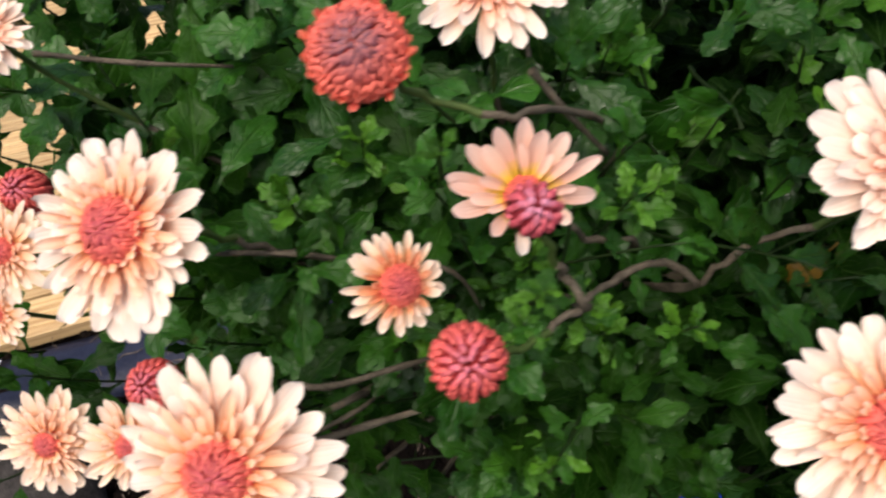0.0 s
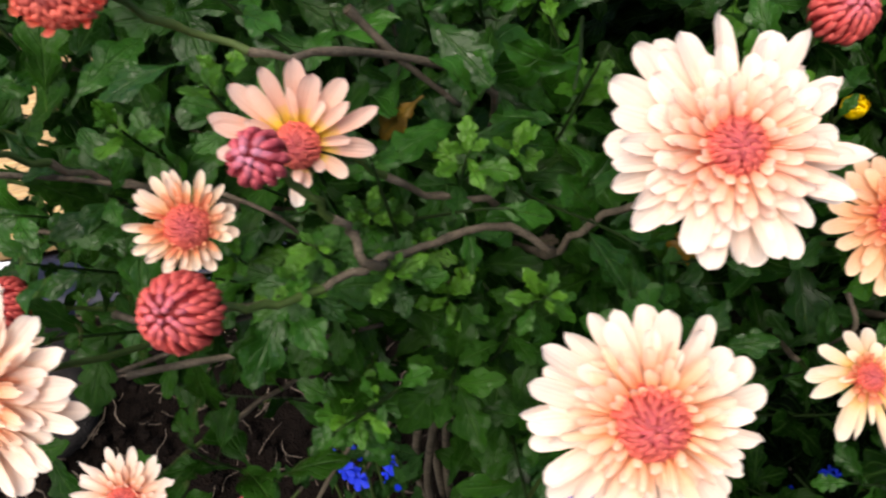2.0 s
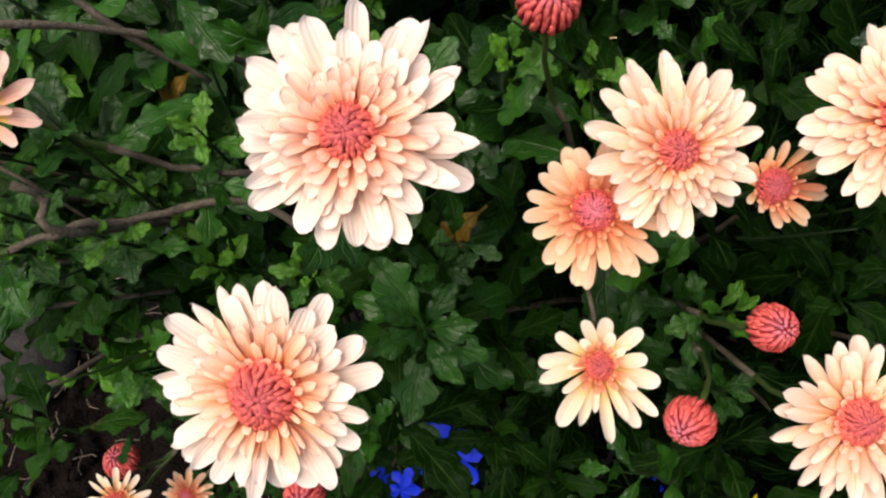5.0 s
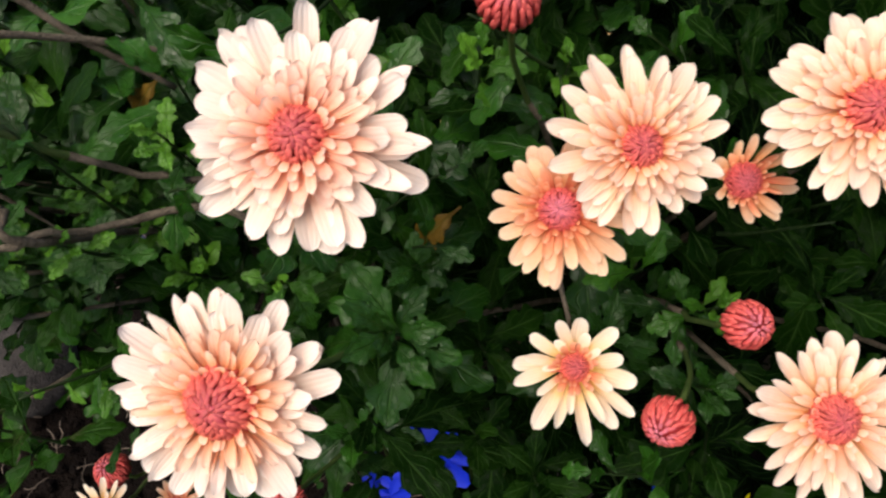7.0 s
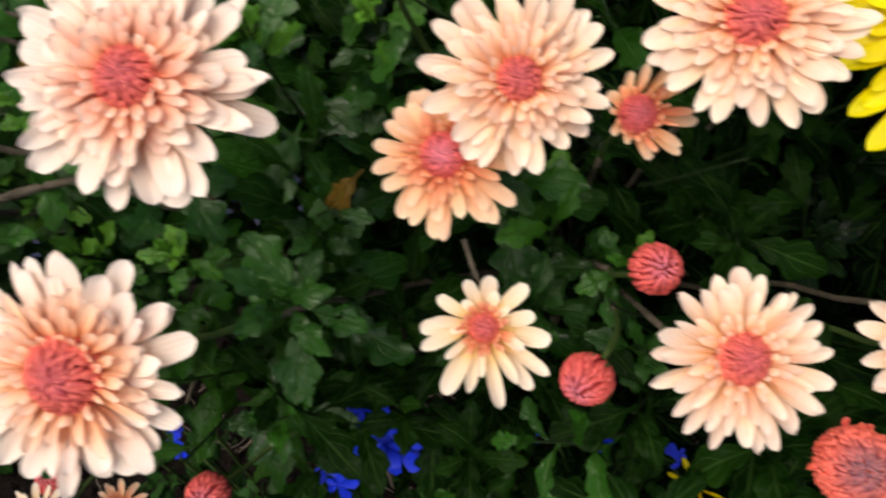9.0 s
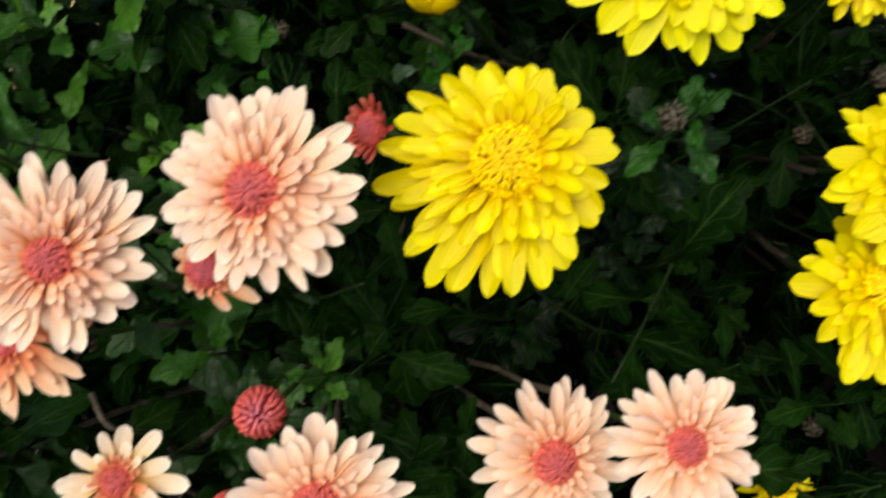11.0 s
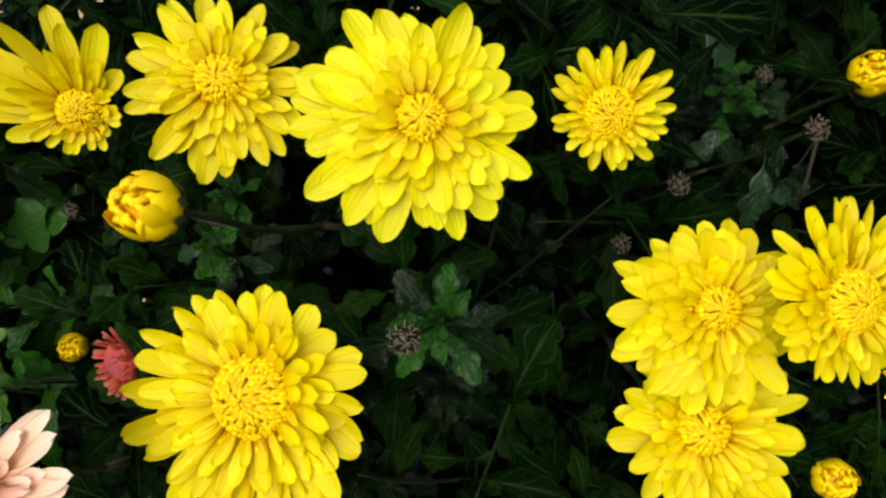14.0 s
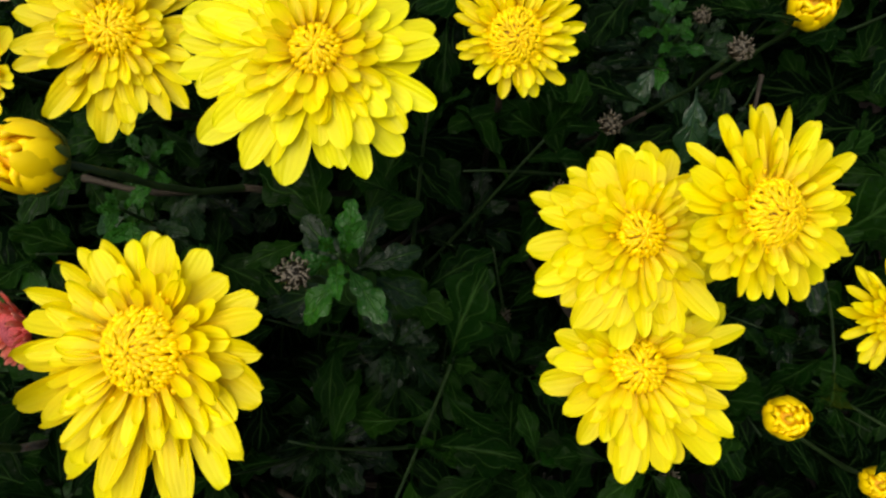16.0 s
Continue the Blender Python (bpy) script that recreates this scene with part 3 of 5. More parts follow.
def bud(plant, look_name, p, n, width, via=()):
    """A closed bud: rings of fingers over a ball, their tips bent over its eye, in a green cup."""
    if look_name not in BUD_MESH:
        rnd = random.Random(look_name)
        if look_name == "plumbud":
            rings = [(1.75, 12, 1.0), (1.35, 12, 0.9), (0.95, 10, 0.8), (0.6, 7, 0.6), (0.3, 4, 0.35)]
            pieces = [ball(0.93, u=0.6)] + fingers(0.9, 0.95, 0.0, rings, rnd, 0.16, 0.15, 0.05)
        elif look_name == "yellowbud":
            wall = []
            for k in range(11):
                an, flare, tall = 2 * math.pi * k / 11 + rnd.uniform(-0.15, 0.15), rnd.uniform(-0.05, 0.16), rnd.uniform(0.75, 1.15)
                row, uv = [], []
                for t, r, w in ((0.0, 0.55, 0.26), (0.25, 0.88, 0.4), (0.5, 0.98, 0.44), (0.75, 0.92 + flare * 0.5, 0.4), (0.93, 0.8 + flare, 0.26), (1.0, 0.72 + flare, 0.08)):
                    for c in (-1, -0.5, 0, 0.5, 1):
                        b = an + c * w
                        rr = r * (1.0 + 0.04 * (k % 2)) * (1 - 0.05 * abs(c))
                        row.append((rr * math.cos(b), rr * math.sin(b), -0.75 + t * 1.45 * tall))
                        uv.append((0.6, 0.4 + 0.6 * t))
                wall.append((row, grid_faces(6, 5), uv))
            pieces = [ball(0.74, u=0.5)] + wall + fingers(0.72, 0.78, 0.0, [(1.1, 12, 0.7), (0.75, 9, 0.6), (0.35, 5, 0.4)], rnd, 0.17, 0.6, 0.16)
        else:
            rings = [(1.85, 19, 1.0), (1.5, 20, 0.9), (1.2, 19, 0.75), (0.92, 16, 0.65), (0.66, 12, 0.5), (0.42, 8, 0.36), (0.18, 4, 0.2)]
            pieces = [ball(0.93, u=0.6)] + fingers(0.92, 0.97, 0.0, rings, rnd, 0.098, 0.1, 0.05)
        m, fc, uv = joined(pieces)
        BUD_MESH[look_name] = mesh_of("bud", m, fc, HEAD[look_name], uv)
    label = {"coralbud": "round coral-red bud closed on its woody stem", "plumbud": "round plum-red bud beside a half-open flower", "yellowbud": "round yellow bud just opening on its stem"}[look_name]
    root = head_thing("flower_bud", label, "flower bud", "yellow buds" if look_name == "yellowbud" else "red buds", plant)
    ob = part("bud", BUD_MESH[look_name], root, Matrix.Translation(-root.location) @ facing(p, n, 30, width / 2))
    part("calyx", BUD_CUP, ob)
    HEADS.append((Vector(p), Vector(n), width / 2))
    stem_to(plant, Vector(p) - Vector(n) * width * 0.4, n, 0.0011, 0.06, root, via)


def ball(radius, u=0.5, rings=7, sides=12):
    verts, uvs = [], []
    for i in range(rings):
        a = math.pi * (0.02 + 0.96 * i / (rings - 1))
        for k in range(sides):
            an = 2 * math.pi * k / sides
            verts.append((radius * math.sin(a) * math.cos(an), radius * math.sin(a) * math.sin(an), radius * math.cos(a)))
            uvs.append((u, 0.0))
    faces = [(i * sides + k, (i + 1) * sides + k, (i + 1) * sides + (k + 1) % sides, i * sides + (k + 1) % sides) for i in range(rings - 1) for k in range(sides)]
    return verts, faces, uvs


def bract_cup(radius):
    pieces = []
    for ring, (lat, count) in enumerate(((2.75, 7), (2.35, 9), (1.95, 11))):
        for k in range(count):
            an = 2 * math.pi * (k + 0.5 * ring) / count
            row = []
            for t, w in ((0.3, 0.12), (0.1, 0.17), (-0.15, 0.13), (-0.32, 0.02)):
                a = lat + t
                for s in (-1, 0, 1):
                    b = an + s * w / max(0.35, math.sin(a))
                    rr = radius * (1.0 + 0.015 * ring + (0.03 if s == 0 else 0))
                    row.append((rr * math.sin(a) * math.cos(b), rr * math.sin(a) * math.sin(b), rr * math.cos(a)))
            pieces.append((row, grid_faces(4, 3), [(0.5, 0.5)] * 12))
    return pieces


v, f, u = joined(bract_cup(0.98))
BUD_CUP = mesh_of("calyx", v, f, GREEN, u)
rnd0 = random.Random(5)
v, f, u = joined([ball(0.55, 0.2)] + florets(0.6, 0.25, 46, 0.6, 0.05, 0.9, rnd0, 0.1))
SEED_MESH = mesh_of("seed_head", v, f, HEAD["seed"], u)


def seed_head(plant, p, n, width):
    root = head_thing("withered_bud", "withered grey-brown flower bud among dark leaves", "withered bud", "withered buds", plant)
    ob = part("seed_head", SEED_MESH, root, Matrix.Translation(-root.location) @ facing(p, n, 0, width / 2))
    part("calyx", CALYX, ob, Matrix.Translation((0, 0, -0.05)) @ Matrix.Diagonal((1.75, 1.75, 1.9, 1)))
    HEADS.append((Vector(p), Vector(n), width / 2))
    stem_to(plant, Vector(p) - Vector(n) * width * 0.3, n, 0.0007, 0.06, root)


# ---- leaves: unit length along y, a stalk, two or three pairs of blunt lobes and one at the tip ----
def leaf_shape(rnd, pairs=2, rows=22, cols=5):
    verts, uvs = [], []
    fold, droop, wave = rnd.uniform(0.1, 0.7), rnd.uniform(0.05, 0.6), rnd.uniform(0.02, 0.08)
    bend, ph = rnd.uniform(-0.16, 0.16), rnd.uniform(0, 6)
    wide, deep, skew = rnd.uniform(0.22, 0.29), rnd.uniform(0.38, 0.55), rnd.uniform(-0.06, 0.06)
    for r in range(rows):
        t = r / (rows - 1)
        x = max(0.0, (t - 0.16) / 0.84)
        for c in range(cols):
            s = c / (cols - 1) * 2 - 1
            a = abs(s)
            xx = min(1.0, max(0.0, x + skew * s * math.sin(math.pi * x)))
            env = wide * math.sin(math.pi * xx ** 1.35) ** 0.62 if 0 < xx < 1 else 0.0
            lobe = (0.5 + 0.5 * math.cos(2 * math.pi * (pairs + 0.55) * (1 - xx))) ** 0.42
            tooth = 1 + 0.03 * math.sin(t * 40 + ph + s)
            w = max(0.022 if t < 0.9 else 0.03, env * (1 - deep * (1 - lobe)) * tooth)
            px = s * w + bend * t * t
            y = t + 0.34 * a ** 1.5 * w * (1 - x) * (x > 0)
            z = fold * a * w - droop * t * t + wave * math.sin(t * 10 + s * 2 + ph) * a - 0.35 * a * a * a * w * (0.4 + 0.6 * math.sin(ph * 3 + t * 9) ** 2)
            verts.append((px, y, z))
            uvs.append((c / (cols - 1), t))
    return verts, grid_faces(rows, cols), uvs


LEAF_SHAPES = [leaf_shape(random.Random(40 + i), 3 if i % 4 == 3 else 2, 26) for i in range(10)]
PLAIN_SHAPES = [leaf_shape(random.Random(40 + i), 2, 13, 3) for i in range(10)]     # for those deep inside
LEAF_MESH = {k: [mesh_of("leaf", *s[:2], LEAF[k], s[2]) for s in LEAF_SHAPES] for k in ("dark", "mid", "light", "shade", "deep", "dry", "old", "sheen")}
LEAVES = []   # plant, pose, shape number, look, rank


def shoot(plant, tip, axis, length, size, count, look_name, rank, rnd, stalk=True):
    """A side shoot: a stem that ends at tip, with leaves set round it, small and upright at the top, broad and spreading below."""
    tip, axis = Vector(tip), Vector(axis).normalized()
    hub = Vector(plant["hub"])
    root = tip - axis * length + (hub - tip).normalized() * length * 0.35
    path = bezier(root, root + (tip - root) * 0.3 + Vector((0, 0, -0.004)), tip - axis * length * 0.35, tip, 7)
    side = axis.orthogonal().normalized()
    other = axis.cross(side)
    turn = rnd.uniform(0, 6.28)
    for i in range(count):
        f = (i + 0.5) / count
        k = (1 - f ** 1.2) * 6
        at = path[int(k)].lerp(path[min(6, int(k) + 1)], k - int(k))
        an = turn + i * 2.39996 + rnd.uniform(-0.3, 0.3)
        out = side * math.cos(an) + other * math.sin(an)
        th = radians(18 + 72 * f ** 0.7 + rnd.uniform(-14, 14))
        way = axis * math.cos(th) + out * math.sin(th)
        up = (axis * math.sin(th) - out * math.cos(th) + Vector((rnd.gauss(0, 0.22), rnd.gauss(0, 0.22), rnd.gauss(0, 0.22) + 0.2)))
        right = way.cross(up).normalized()
        up = right.cross(way)
        ln = size * (0.3 + 0.75 * f ** 0.75) * rnd.uniform(0.8, 1.2)
        m = Matrix((right * ln, way * ln, up * ln)).transposed().to_4x4()
        m.translation = at
        kind = look_name
        if look_name == "light" and f > 0.55:
            kind = "dark"
        LEAVES.append((plant, m, rnd.randrange(10), kind, rank + 0.4 * f))
    if stalk:
        v, f, u = tube(path, [0.0009 - 0.00008 * i for i in range(7)], 6)
        STALKS[plant].append((v, f, u))


SHOOT_TIPS = []     # place and reach of the shoot tips that stand free
STALKS = {}     # the stalks of the side shoots, bush by bush


def rosette(plant, p, n, size, look_name):
    """A shoot tip with small leaves in the middle, larger ones spreading round them."""
    SHOOT_TIPS.append((Vector(p), size * 1.25))
    shoot(plant, p, Vector(n) + Vector((0.1, 0, 0.1)), size * 2.6, size * 1.7, 13, look_name, -1.0, random.Random(str(p)))


def plant_root(label, base, hub):
    """A bush: its trunk from the soil to the crown where the stems part."""
    root = new("chrysanthemum_bush")
    root.location = (0, 0, 0)
    tagged(root, label, "flowering bush", "chrysanthemum bushes")
    root["hub"] = hub
    STALKS[root] = []
    rnd = random.Random(label)
    for k in range(5):
        off = Vector((rnd.uniform(-0.02, 0.02), rnd.uniform(-0.02, 0.02), 0))
        path = bezier(Vector(base) + off, Vector(base) + off * 3 + Vector((0, 0, 0.2)), Vector(hub) + off * 2 - Vector((0, 0, 0.15)), Vector(hub), 10)
        v, f, u = tube(path, [0.0065 - 0.0004 * i for i in range(10)], 8)
        part("trunk", mesh_of("trunk", v, f, STEM, u), root)
    return root


# ---- the setting: soil bed, dark liner, wooden deck ----
def slab(name, x0, x1, y0, y1, z0, z1, mat, turn=0.0, at=(0, 0, 0), bevel=0.003):
    bm = bmesh.new()
    bmesh.ops.create_cube(bm, size=1, matrix=Matrix.Translation(((x0 + x1) / 2, (y0 + y1) / 2, (z0 + z1) / 2)) @ Matrix.Diagonal((x1 - x0, y1 - y0, z1 - z0, 1)))
    bmesh.ops.bevel(bm, geom=bm.edges[:], offset=bevel, segments=2, affect="EDGES")
    me = bpy.data.meshes.new(name)
    bm.to_mesh(me)
    bm.free()
    me.materials.append(mat)
    return me


def soil_sheet():
    n = 150
    xs = np.concatenate([[-400, -60, -12, -4], np.linspace(-1.6, 1.6, n), [4, 12, 60, 400]])
    ys = np.concatenate([[-400, -60, -12, -4], np.linspace(-1.0, 2.2, n), [4, 12, 60, 400]])
    verts, cols = [], len(xs)
    for y in ys:
        for x in xs:
            near = abs(x) < 1.65 and -1.05 < y < 2.25
            z = 0.0
            if near:
                z = 0.022 * noise.noise(Vector((x * 9, y * 9, 0))) + 0.014 * noise.noise(Vector((x * 31, y * 31, 3))) + 0.01 * noise.noise(Vector((x * 70, y * 70, 7)))
            verts.append((x, y, z - 0.01))
    return mesh_of("ground", verts, grid_faces(len(ys), cols), SOIL)


ground = tagged(new("ground", soil_sheet()), "dark crumbly garden soil with root fibres", "soil", kind="structure")

EDGE = pose(-0.79, 0.716, 0, 0, 0, 22.0)      # along the front edge of the deck
deck = new("deck")
deck.matrix_basis = EDGE
tagged(deck, "grooved tan wooden decking beside the soil bed", "deck", kind="structure")


def board_mesh():
    """A decking board 4 m long with ridges along its top."""
    prof, ridges = [(0.0, 0.0), (0.0, 0.026)], 6
    for k in range(ridges):
        y = 0.006 + k * 0.0145
        prof += [(y, 0.03), (y + 0.0085, 0.03), (y + 0.0105, 0.0265), (y + 0.0125, 0.0265)]
    prof += [(0.094, 0.026), (0.094, 0.0)]
    verts = [(x, y, z) for x in (-2.2, 2.2) for y, z in prof]
    k = len(prof)
    faces = [(i, (i + 1) % k, k + (i + 1) % k, k + i) for i in range(k)] + [tuple(range(k - 1, -1, -1)), tuple(range(k, 2 * k))]
    return mesh_of("board", verts, faces, WOOD, smooth=False)


BOARD = board_mesh()
for i in range(16):
    part("board", BOARD, deck, pose(0.03 * math.sin(i * 2.1), 0.004 + i * 0.101, 0.006 + 0.001 * (i % 3), 0, 0, 0))
liner_rows = []
for i in range(7):
    y = -0.16 + i * 0.026
    z = (-0.004, 0.012, 0.02, 0.016, 0.02, 0.014, 0.004)[i]
    liner_rows += [(x * 0.1 - 2, y + 0.006 * math.sin(x * 1.7 + i), z + 0.006 * math.sin(x * 0.9 + i * 2)) for x in range(41)]
liner = new("edging_liner", mesh_of("liner", liner_rows, grid_faces(7, 41), LINER))
liner.matrix_basis = EDGE
tagged(liner, "dark navy plastic edging along the deck", "edging", kind="structure")
sol = liner.modifiers.new("thick", "SOLIDIFY")
sol.thickness = 0.004
for x, y, r in ((-0.855, 0.655, 10), (-0.82, 0.628, 60)):
    scrap = new("paper_scrap", slab("scrap", -0.016, 0.016, -0.009, 0.009, 0, 0.002, PAPER, bevel=0.0006))
    scrap.matrix_basis = pose(x, y, 0.026, 4, -3, r)
    tagged(scrap, "torn white scrap on the navy edging", "scrap", "white scraps")


def pebble(x, y, size, seed):
    bm = bmesh.new()
    bmesh.ops.create_icosphere(bm, subdivisions=3, radius=1)
    for w in bm.verts:
        w.co *= 1 + 0.22 * noise.noise(w.co * 1.1 + Vector((seed, 0, 0))) + 0.05 * noise.noise(w.co * 4)
        w.co = Vector((w.co.x * size, w.co.y * size * 0.5, w.co.z * size * 0.45))
    me = bpy.data.meshes.new("stone")
    bm.to_mesh(me)
    bm.free()
    me.polygons.foreach_set("use_smooth", np.ones(len(me.polygons), dtype=bool))
    me.materials.append(STONE)
    ob = new("stone", me)
    ob.matrix_basis = pose(x, y, size * 0.22, 0, 0, seed * 128)
    tagged(ob, "rough grey stone lying on the soil", "stone", "stones")


pebble(-0.65, 0.435, 0.14, 1)

rnd = random.Random(11)
fibres = []
for i in range(420):
    x, y = rnd.uniform(-0.95, 0.15), rnd.uniform(0.0, 0.75)
    a, ln = rnd.uniform(0, 6.3), rnd.uniform(0.015, 0.07)
    path, p = [], Vector((x, y, 0.012 + rnd.uniform(0, 0.01)))
    for k in range(5):
        path.append(p.copy())
        a += rnd.uniform(-0.7, 0.7)
        p += Vector((math.cos(a), math.sin(a), rnd.uniform(-0.25, 0.25))) * ln / 4
    fibres.append(tube(path, [rnd.uniform(0.0004, 0.0011)] * 5, 4))
v, f, u = joined(fibres)
tagged(new("root_fibres", mesh_of("fibres", v, f, ROOT, u)), "pale dry root fibres strewn over the soil", "roots", kind="stuff")
clods = []
for i in range(1500):
    x, y, s = rnd.uniform(-0.95, 0.3), rnd.uniform(-0.05, 0.75), rnd.uniform(0.003, 0.012)
    bv, bf, bu = ball(s, 0.5, 5, 6)
    clods.append(([(x + q[0] * rnd.uniform(0.7, 1.3), y + q[1] * rnd.uniform(0.7, 1.3), 0.002 + q[2] * 0.8) for q in bv], bf, bu))
v, f, u = joined(clods)
tagged(new("soil_clods", mesh_of("clods", v, f, SOIL, u, smooth=False)), "loose dark crumbs of soil", "soil", kind="stuff")

# ---- the three bushes ----
p1 = plant_root("tall chrysanthemum bush with peach and coral flowers and lobed leaves", (0.02, 0.34, -0.01), (0.05, 0.27, 0.62))
p2 = plant_root("leafy chrysanthemum bush with peach flowers and red buds", (0.26, 0.36, -0.01), (0.25, 0.32, 0.56))
p3 = plant_root("chrysanthemum bush with bright yellow flowers and withered buds", (0.46, 0.44, -0.01), (0.46, 0.44, 0.6))


def branch(plant, points, thick):
    """A bare woody twig through the crown."""
    path = smooth_path(points)
    rr = [thick * (1.25 - 0.5 * i / len(path)) * (1.0 + 0.25 * (i % 5 == 0)) for i in range(len(path))]
    v, f, u = tube(path, rr, 7)
    part("stem", mesh_of("stem", v, f, SHADED_STEM if "yellow" in plant["label"] else STEM, u), plant)


# -- heads begin
flower(p1, "pale", (-0.0893, 0.1214, 0.8875), (-0.2687, -0.6779, 0.6842), 0.0628, rows=4, petals=21, spin=30, via=((-0.079, 0.145, 0.862), (-0.064, 0.162, 0.836), (-0.03, 0.178, 0.81)), boss=1.23, eye=(0.10, 0.06))
flower(p1, "pale", (-0.0598, 0.0722, 0.8440), (-0.0268, -0.7453, 0.6662), 0.0671, rows=4, petals=20, spin=75, eye=(-0.06, -0.05), boss=1.14)
flower(p1, "blush", (-0.2031, 0.1489, 0.7130), (-0.0477, -0.7898, 0.6115), 0.0600, rows=4, petals=18, spin=69)
flower(p1, "blush", (-0.1482, 0.1344, 0.7378), (0.1526, -0.7513, 0.6421), 0.0508, rows=3, petals=16, spin=16)
flower(p1, "blush", (-0.1978, 0.1894, 0.8080), (-0.0463, -0.6890, 0.7232), 0.0491, rows=3, petals=17, spin=47)
flower(p1, "blush", (-0.2137, 0.1798, 0.7747), (-0.0463, -0.6890, 0.7232), 0.0331, rows=3, petals=15, spin=77)
flower(p1, "peach", (-0.1619, 0.2039, 0.9043), (0.0540, -0.6133, 0.7880), 0.0351, rows=3, petals=16, spin=60)
flower(p1, "peach", (-0.0693, 0.0849, 0.7217), (0.1215, -0.6932, 0.7104), 0.0498, rows=3, petals=17, spin=80)
flower(p1, "halfopen", (-0.0176, 0.1312, 0.9357), (0.0340, -0.6526, 0.7569), 0.0303, rows=3, petals=18, spin=74, via=((-0.002, 0.148, 0.911), (0.021, 0.153, 0.902), (0.045, 0.19, 0.877), (0.07, 0.22, 0.84)))
flower(p1, "peach", (0.0146, 0.2312, 0.9050), (0.0534, -0.4863, 0.8722), 0.0636, rows=3, petals=15, spin=8)
flower(p1, "sparse", (0.0237, 0.1383, 0.8837), (0.1433, -0.8185, 0.5563), 0.0495, rows=2, petals=17, cupped=6, boss=1.10, fan=(-0.2200, 0.7900, 0.5900), spin=77, via=((0.036, 0.152, 0.866), (0.051, 0.172, 0.831), (0.075, 0.19, 0.81)), broad=0.255)
flower(p1, "salmon", (-0.0149, 0.1296, 0.8543), (0.3414, -0.6629, 0.6663), 0.0348, rows=3, petals=16, spin=1, eye=(0.11, -0.05))
flower(p1, "peach", (0.1377, 0.1435, 0.8878), (0.0630, -0.5650, 0.8227), 0.0702, spin=60, broad=0.22, via=((0.136, 0.16, 0.855), (0.115, 0.175, 0.825), (0.098, 0.18, 0.795)), boss=0.9, rows=5, petals=17, eye=(0.0, -0.05))
flower(p2, "pale", (0.1239, 0.0887, 0.8430), (0.0342, -0.7010, 0.7123), 0.0664, rows=4, petals=21, spin=33, broad=0.20, boss=1.14, eye=(0.05, 0.01))
flower(p2, "cream", (0.2162, 0.1465, 0.7804), (0.1475, -0.4634, 0.8738), 0.0491, spin=70, broad=0.25, boss=0.8, rows=2, petals=12, eye=(-0.04, 0.20))
flower(p2, "apricot", (0.2047, 0.1686, 0.8416), (0.0198, -0.6114, 0.7911), 0.0499, spin=29, broad=0.22, boss=1.02, rows=3, petals=16, eye=(-0.07, 0.03))
flower(p2, "blush", (0.2254, 0.1796, 0.8607), (0.2142, -0.5609, 0.7997), 0.0593, rows=4, petals=18, spin=24, boss=0.97, eye=(0.03, -0.09))
flower(p2, "small", (0.2604, 0.1882, 0.8429), (0.1765, -0.6853, 0.7210), 0.0314, rows=2, petals=10, spin=60, broad=0.24, eye=(-0.39, -0.07))
flower(p2, "blush", (0.2858, 0.1895, 0.8740), (-0.0788, -0.5958, 0.7993), 0.0602, rows=4, petals=20, spin=69, boss=1.06, eye=(-0.04, -0.04))
flower(p2, "blush", (0.2929, 0.1295, 0.8049), (0.2145, -0.5556, 0.8033), 0.0559, rows=3, petals=20, spin=70, boss=1.10, eye=(-0.07, 0.04))
flower(p2, "blush", (0.3632, 0.1519, 0.7792), (0.2058, -0.5971, 0.7753), 0.0565, rows=3, petals=20, spin=60, boss=1.06, eye=(0.02, -0.02))
flower(p2, "blush", (0.3987, 0.1441, 0.8094), (0.0767, -0.5516, 0.8306), 0.0467, rows=3, petals=20, spin=50)
flower(p2, "halfopen", (0.3388, 0.1209, 0.7554), (0.1527, -0.5015, 0.8516), 0.0332, rows=3, petals=16, spin=81)
flower(p2, "crimson", (0.3104, 0.2310, 0.8564), (-0.55, -0.60, 0.58), 0.0235, rows=3, petals=14, spin=19)
flower(p3, "yellow", (0.3527, 0.2071, 0.8629), (-0.2039, -0.6042, 0.7703), 0.0734, petals=21, spin=29, broad=0.224, boss=1.10, rows=4, eye=(0.15, 0.14))
flower(p3, "lemon", (0.4082, 0.2646, 0.8912), (0.0562, -0.6420, 0.7646), 0.0713, petals=18, spin=81, broad=0.258, boss=0.75, rows=6, eye=(0.08, -0.00))
flower(p3, "yellow", (0.3496, 0.3035, 0.8917), (0.0662, -0.7331, 0.6769), 0.0600, rows=4, petals=18, spin=19, broad=0.235, boss=0.97, eye=(0.07, 0.07))
flower(p3, "yellow", (0.3018, 0.3086, 0.8893), (0.1360, -0.8792, 0.4567), 0.0516, rows=2, petals=15, cupped=10, fan=(-0.3936, 0.8405, 0.7061), spin=66, broad=0.291, boss=1.06, eye=(0.26, -0.31))
flower(p3, "yellowsmall", (0.4601, 0.2606, 0.8826), (-0.0501, -0.7696, 0.6365), 0.0377, rows=3, petals=15, boss=1.58, spin=49, eye=(-0.07, -0.08))
flower(p3, "yellow", (0.4774, 0.2145, 0.8448), (0.0054, -0.6724, 0.7401), 0.0584, rows=6, petals=18, spin=1, broad=0.269, boss=0.84, eye=(0.10, 0.08))
flower(p3, "yellow", (0.5037, 0.2016, 0.8564), (0.2733, -0.6727, 0.6876), 0.0534, petals=20, spin=85, broad=0.213, boss=1.19, rows=4, eye=(-0.11, -0.07))
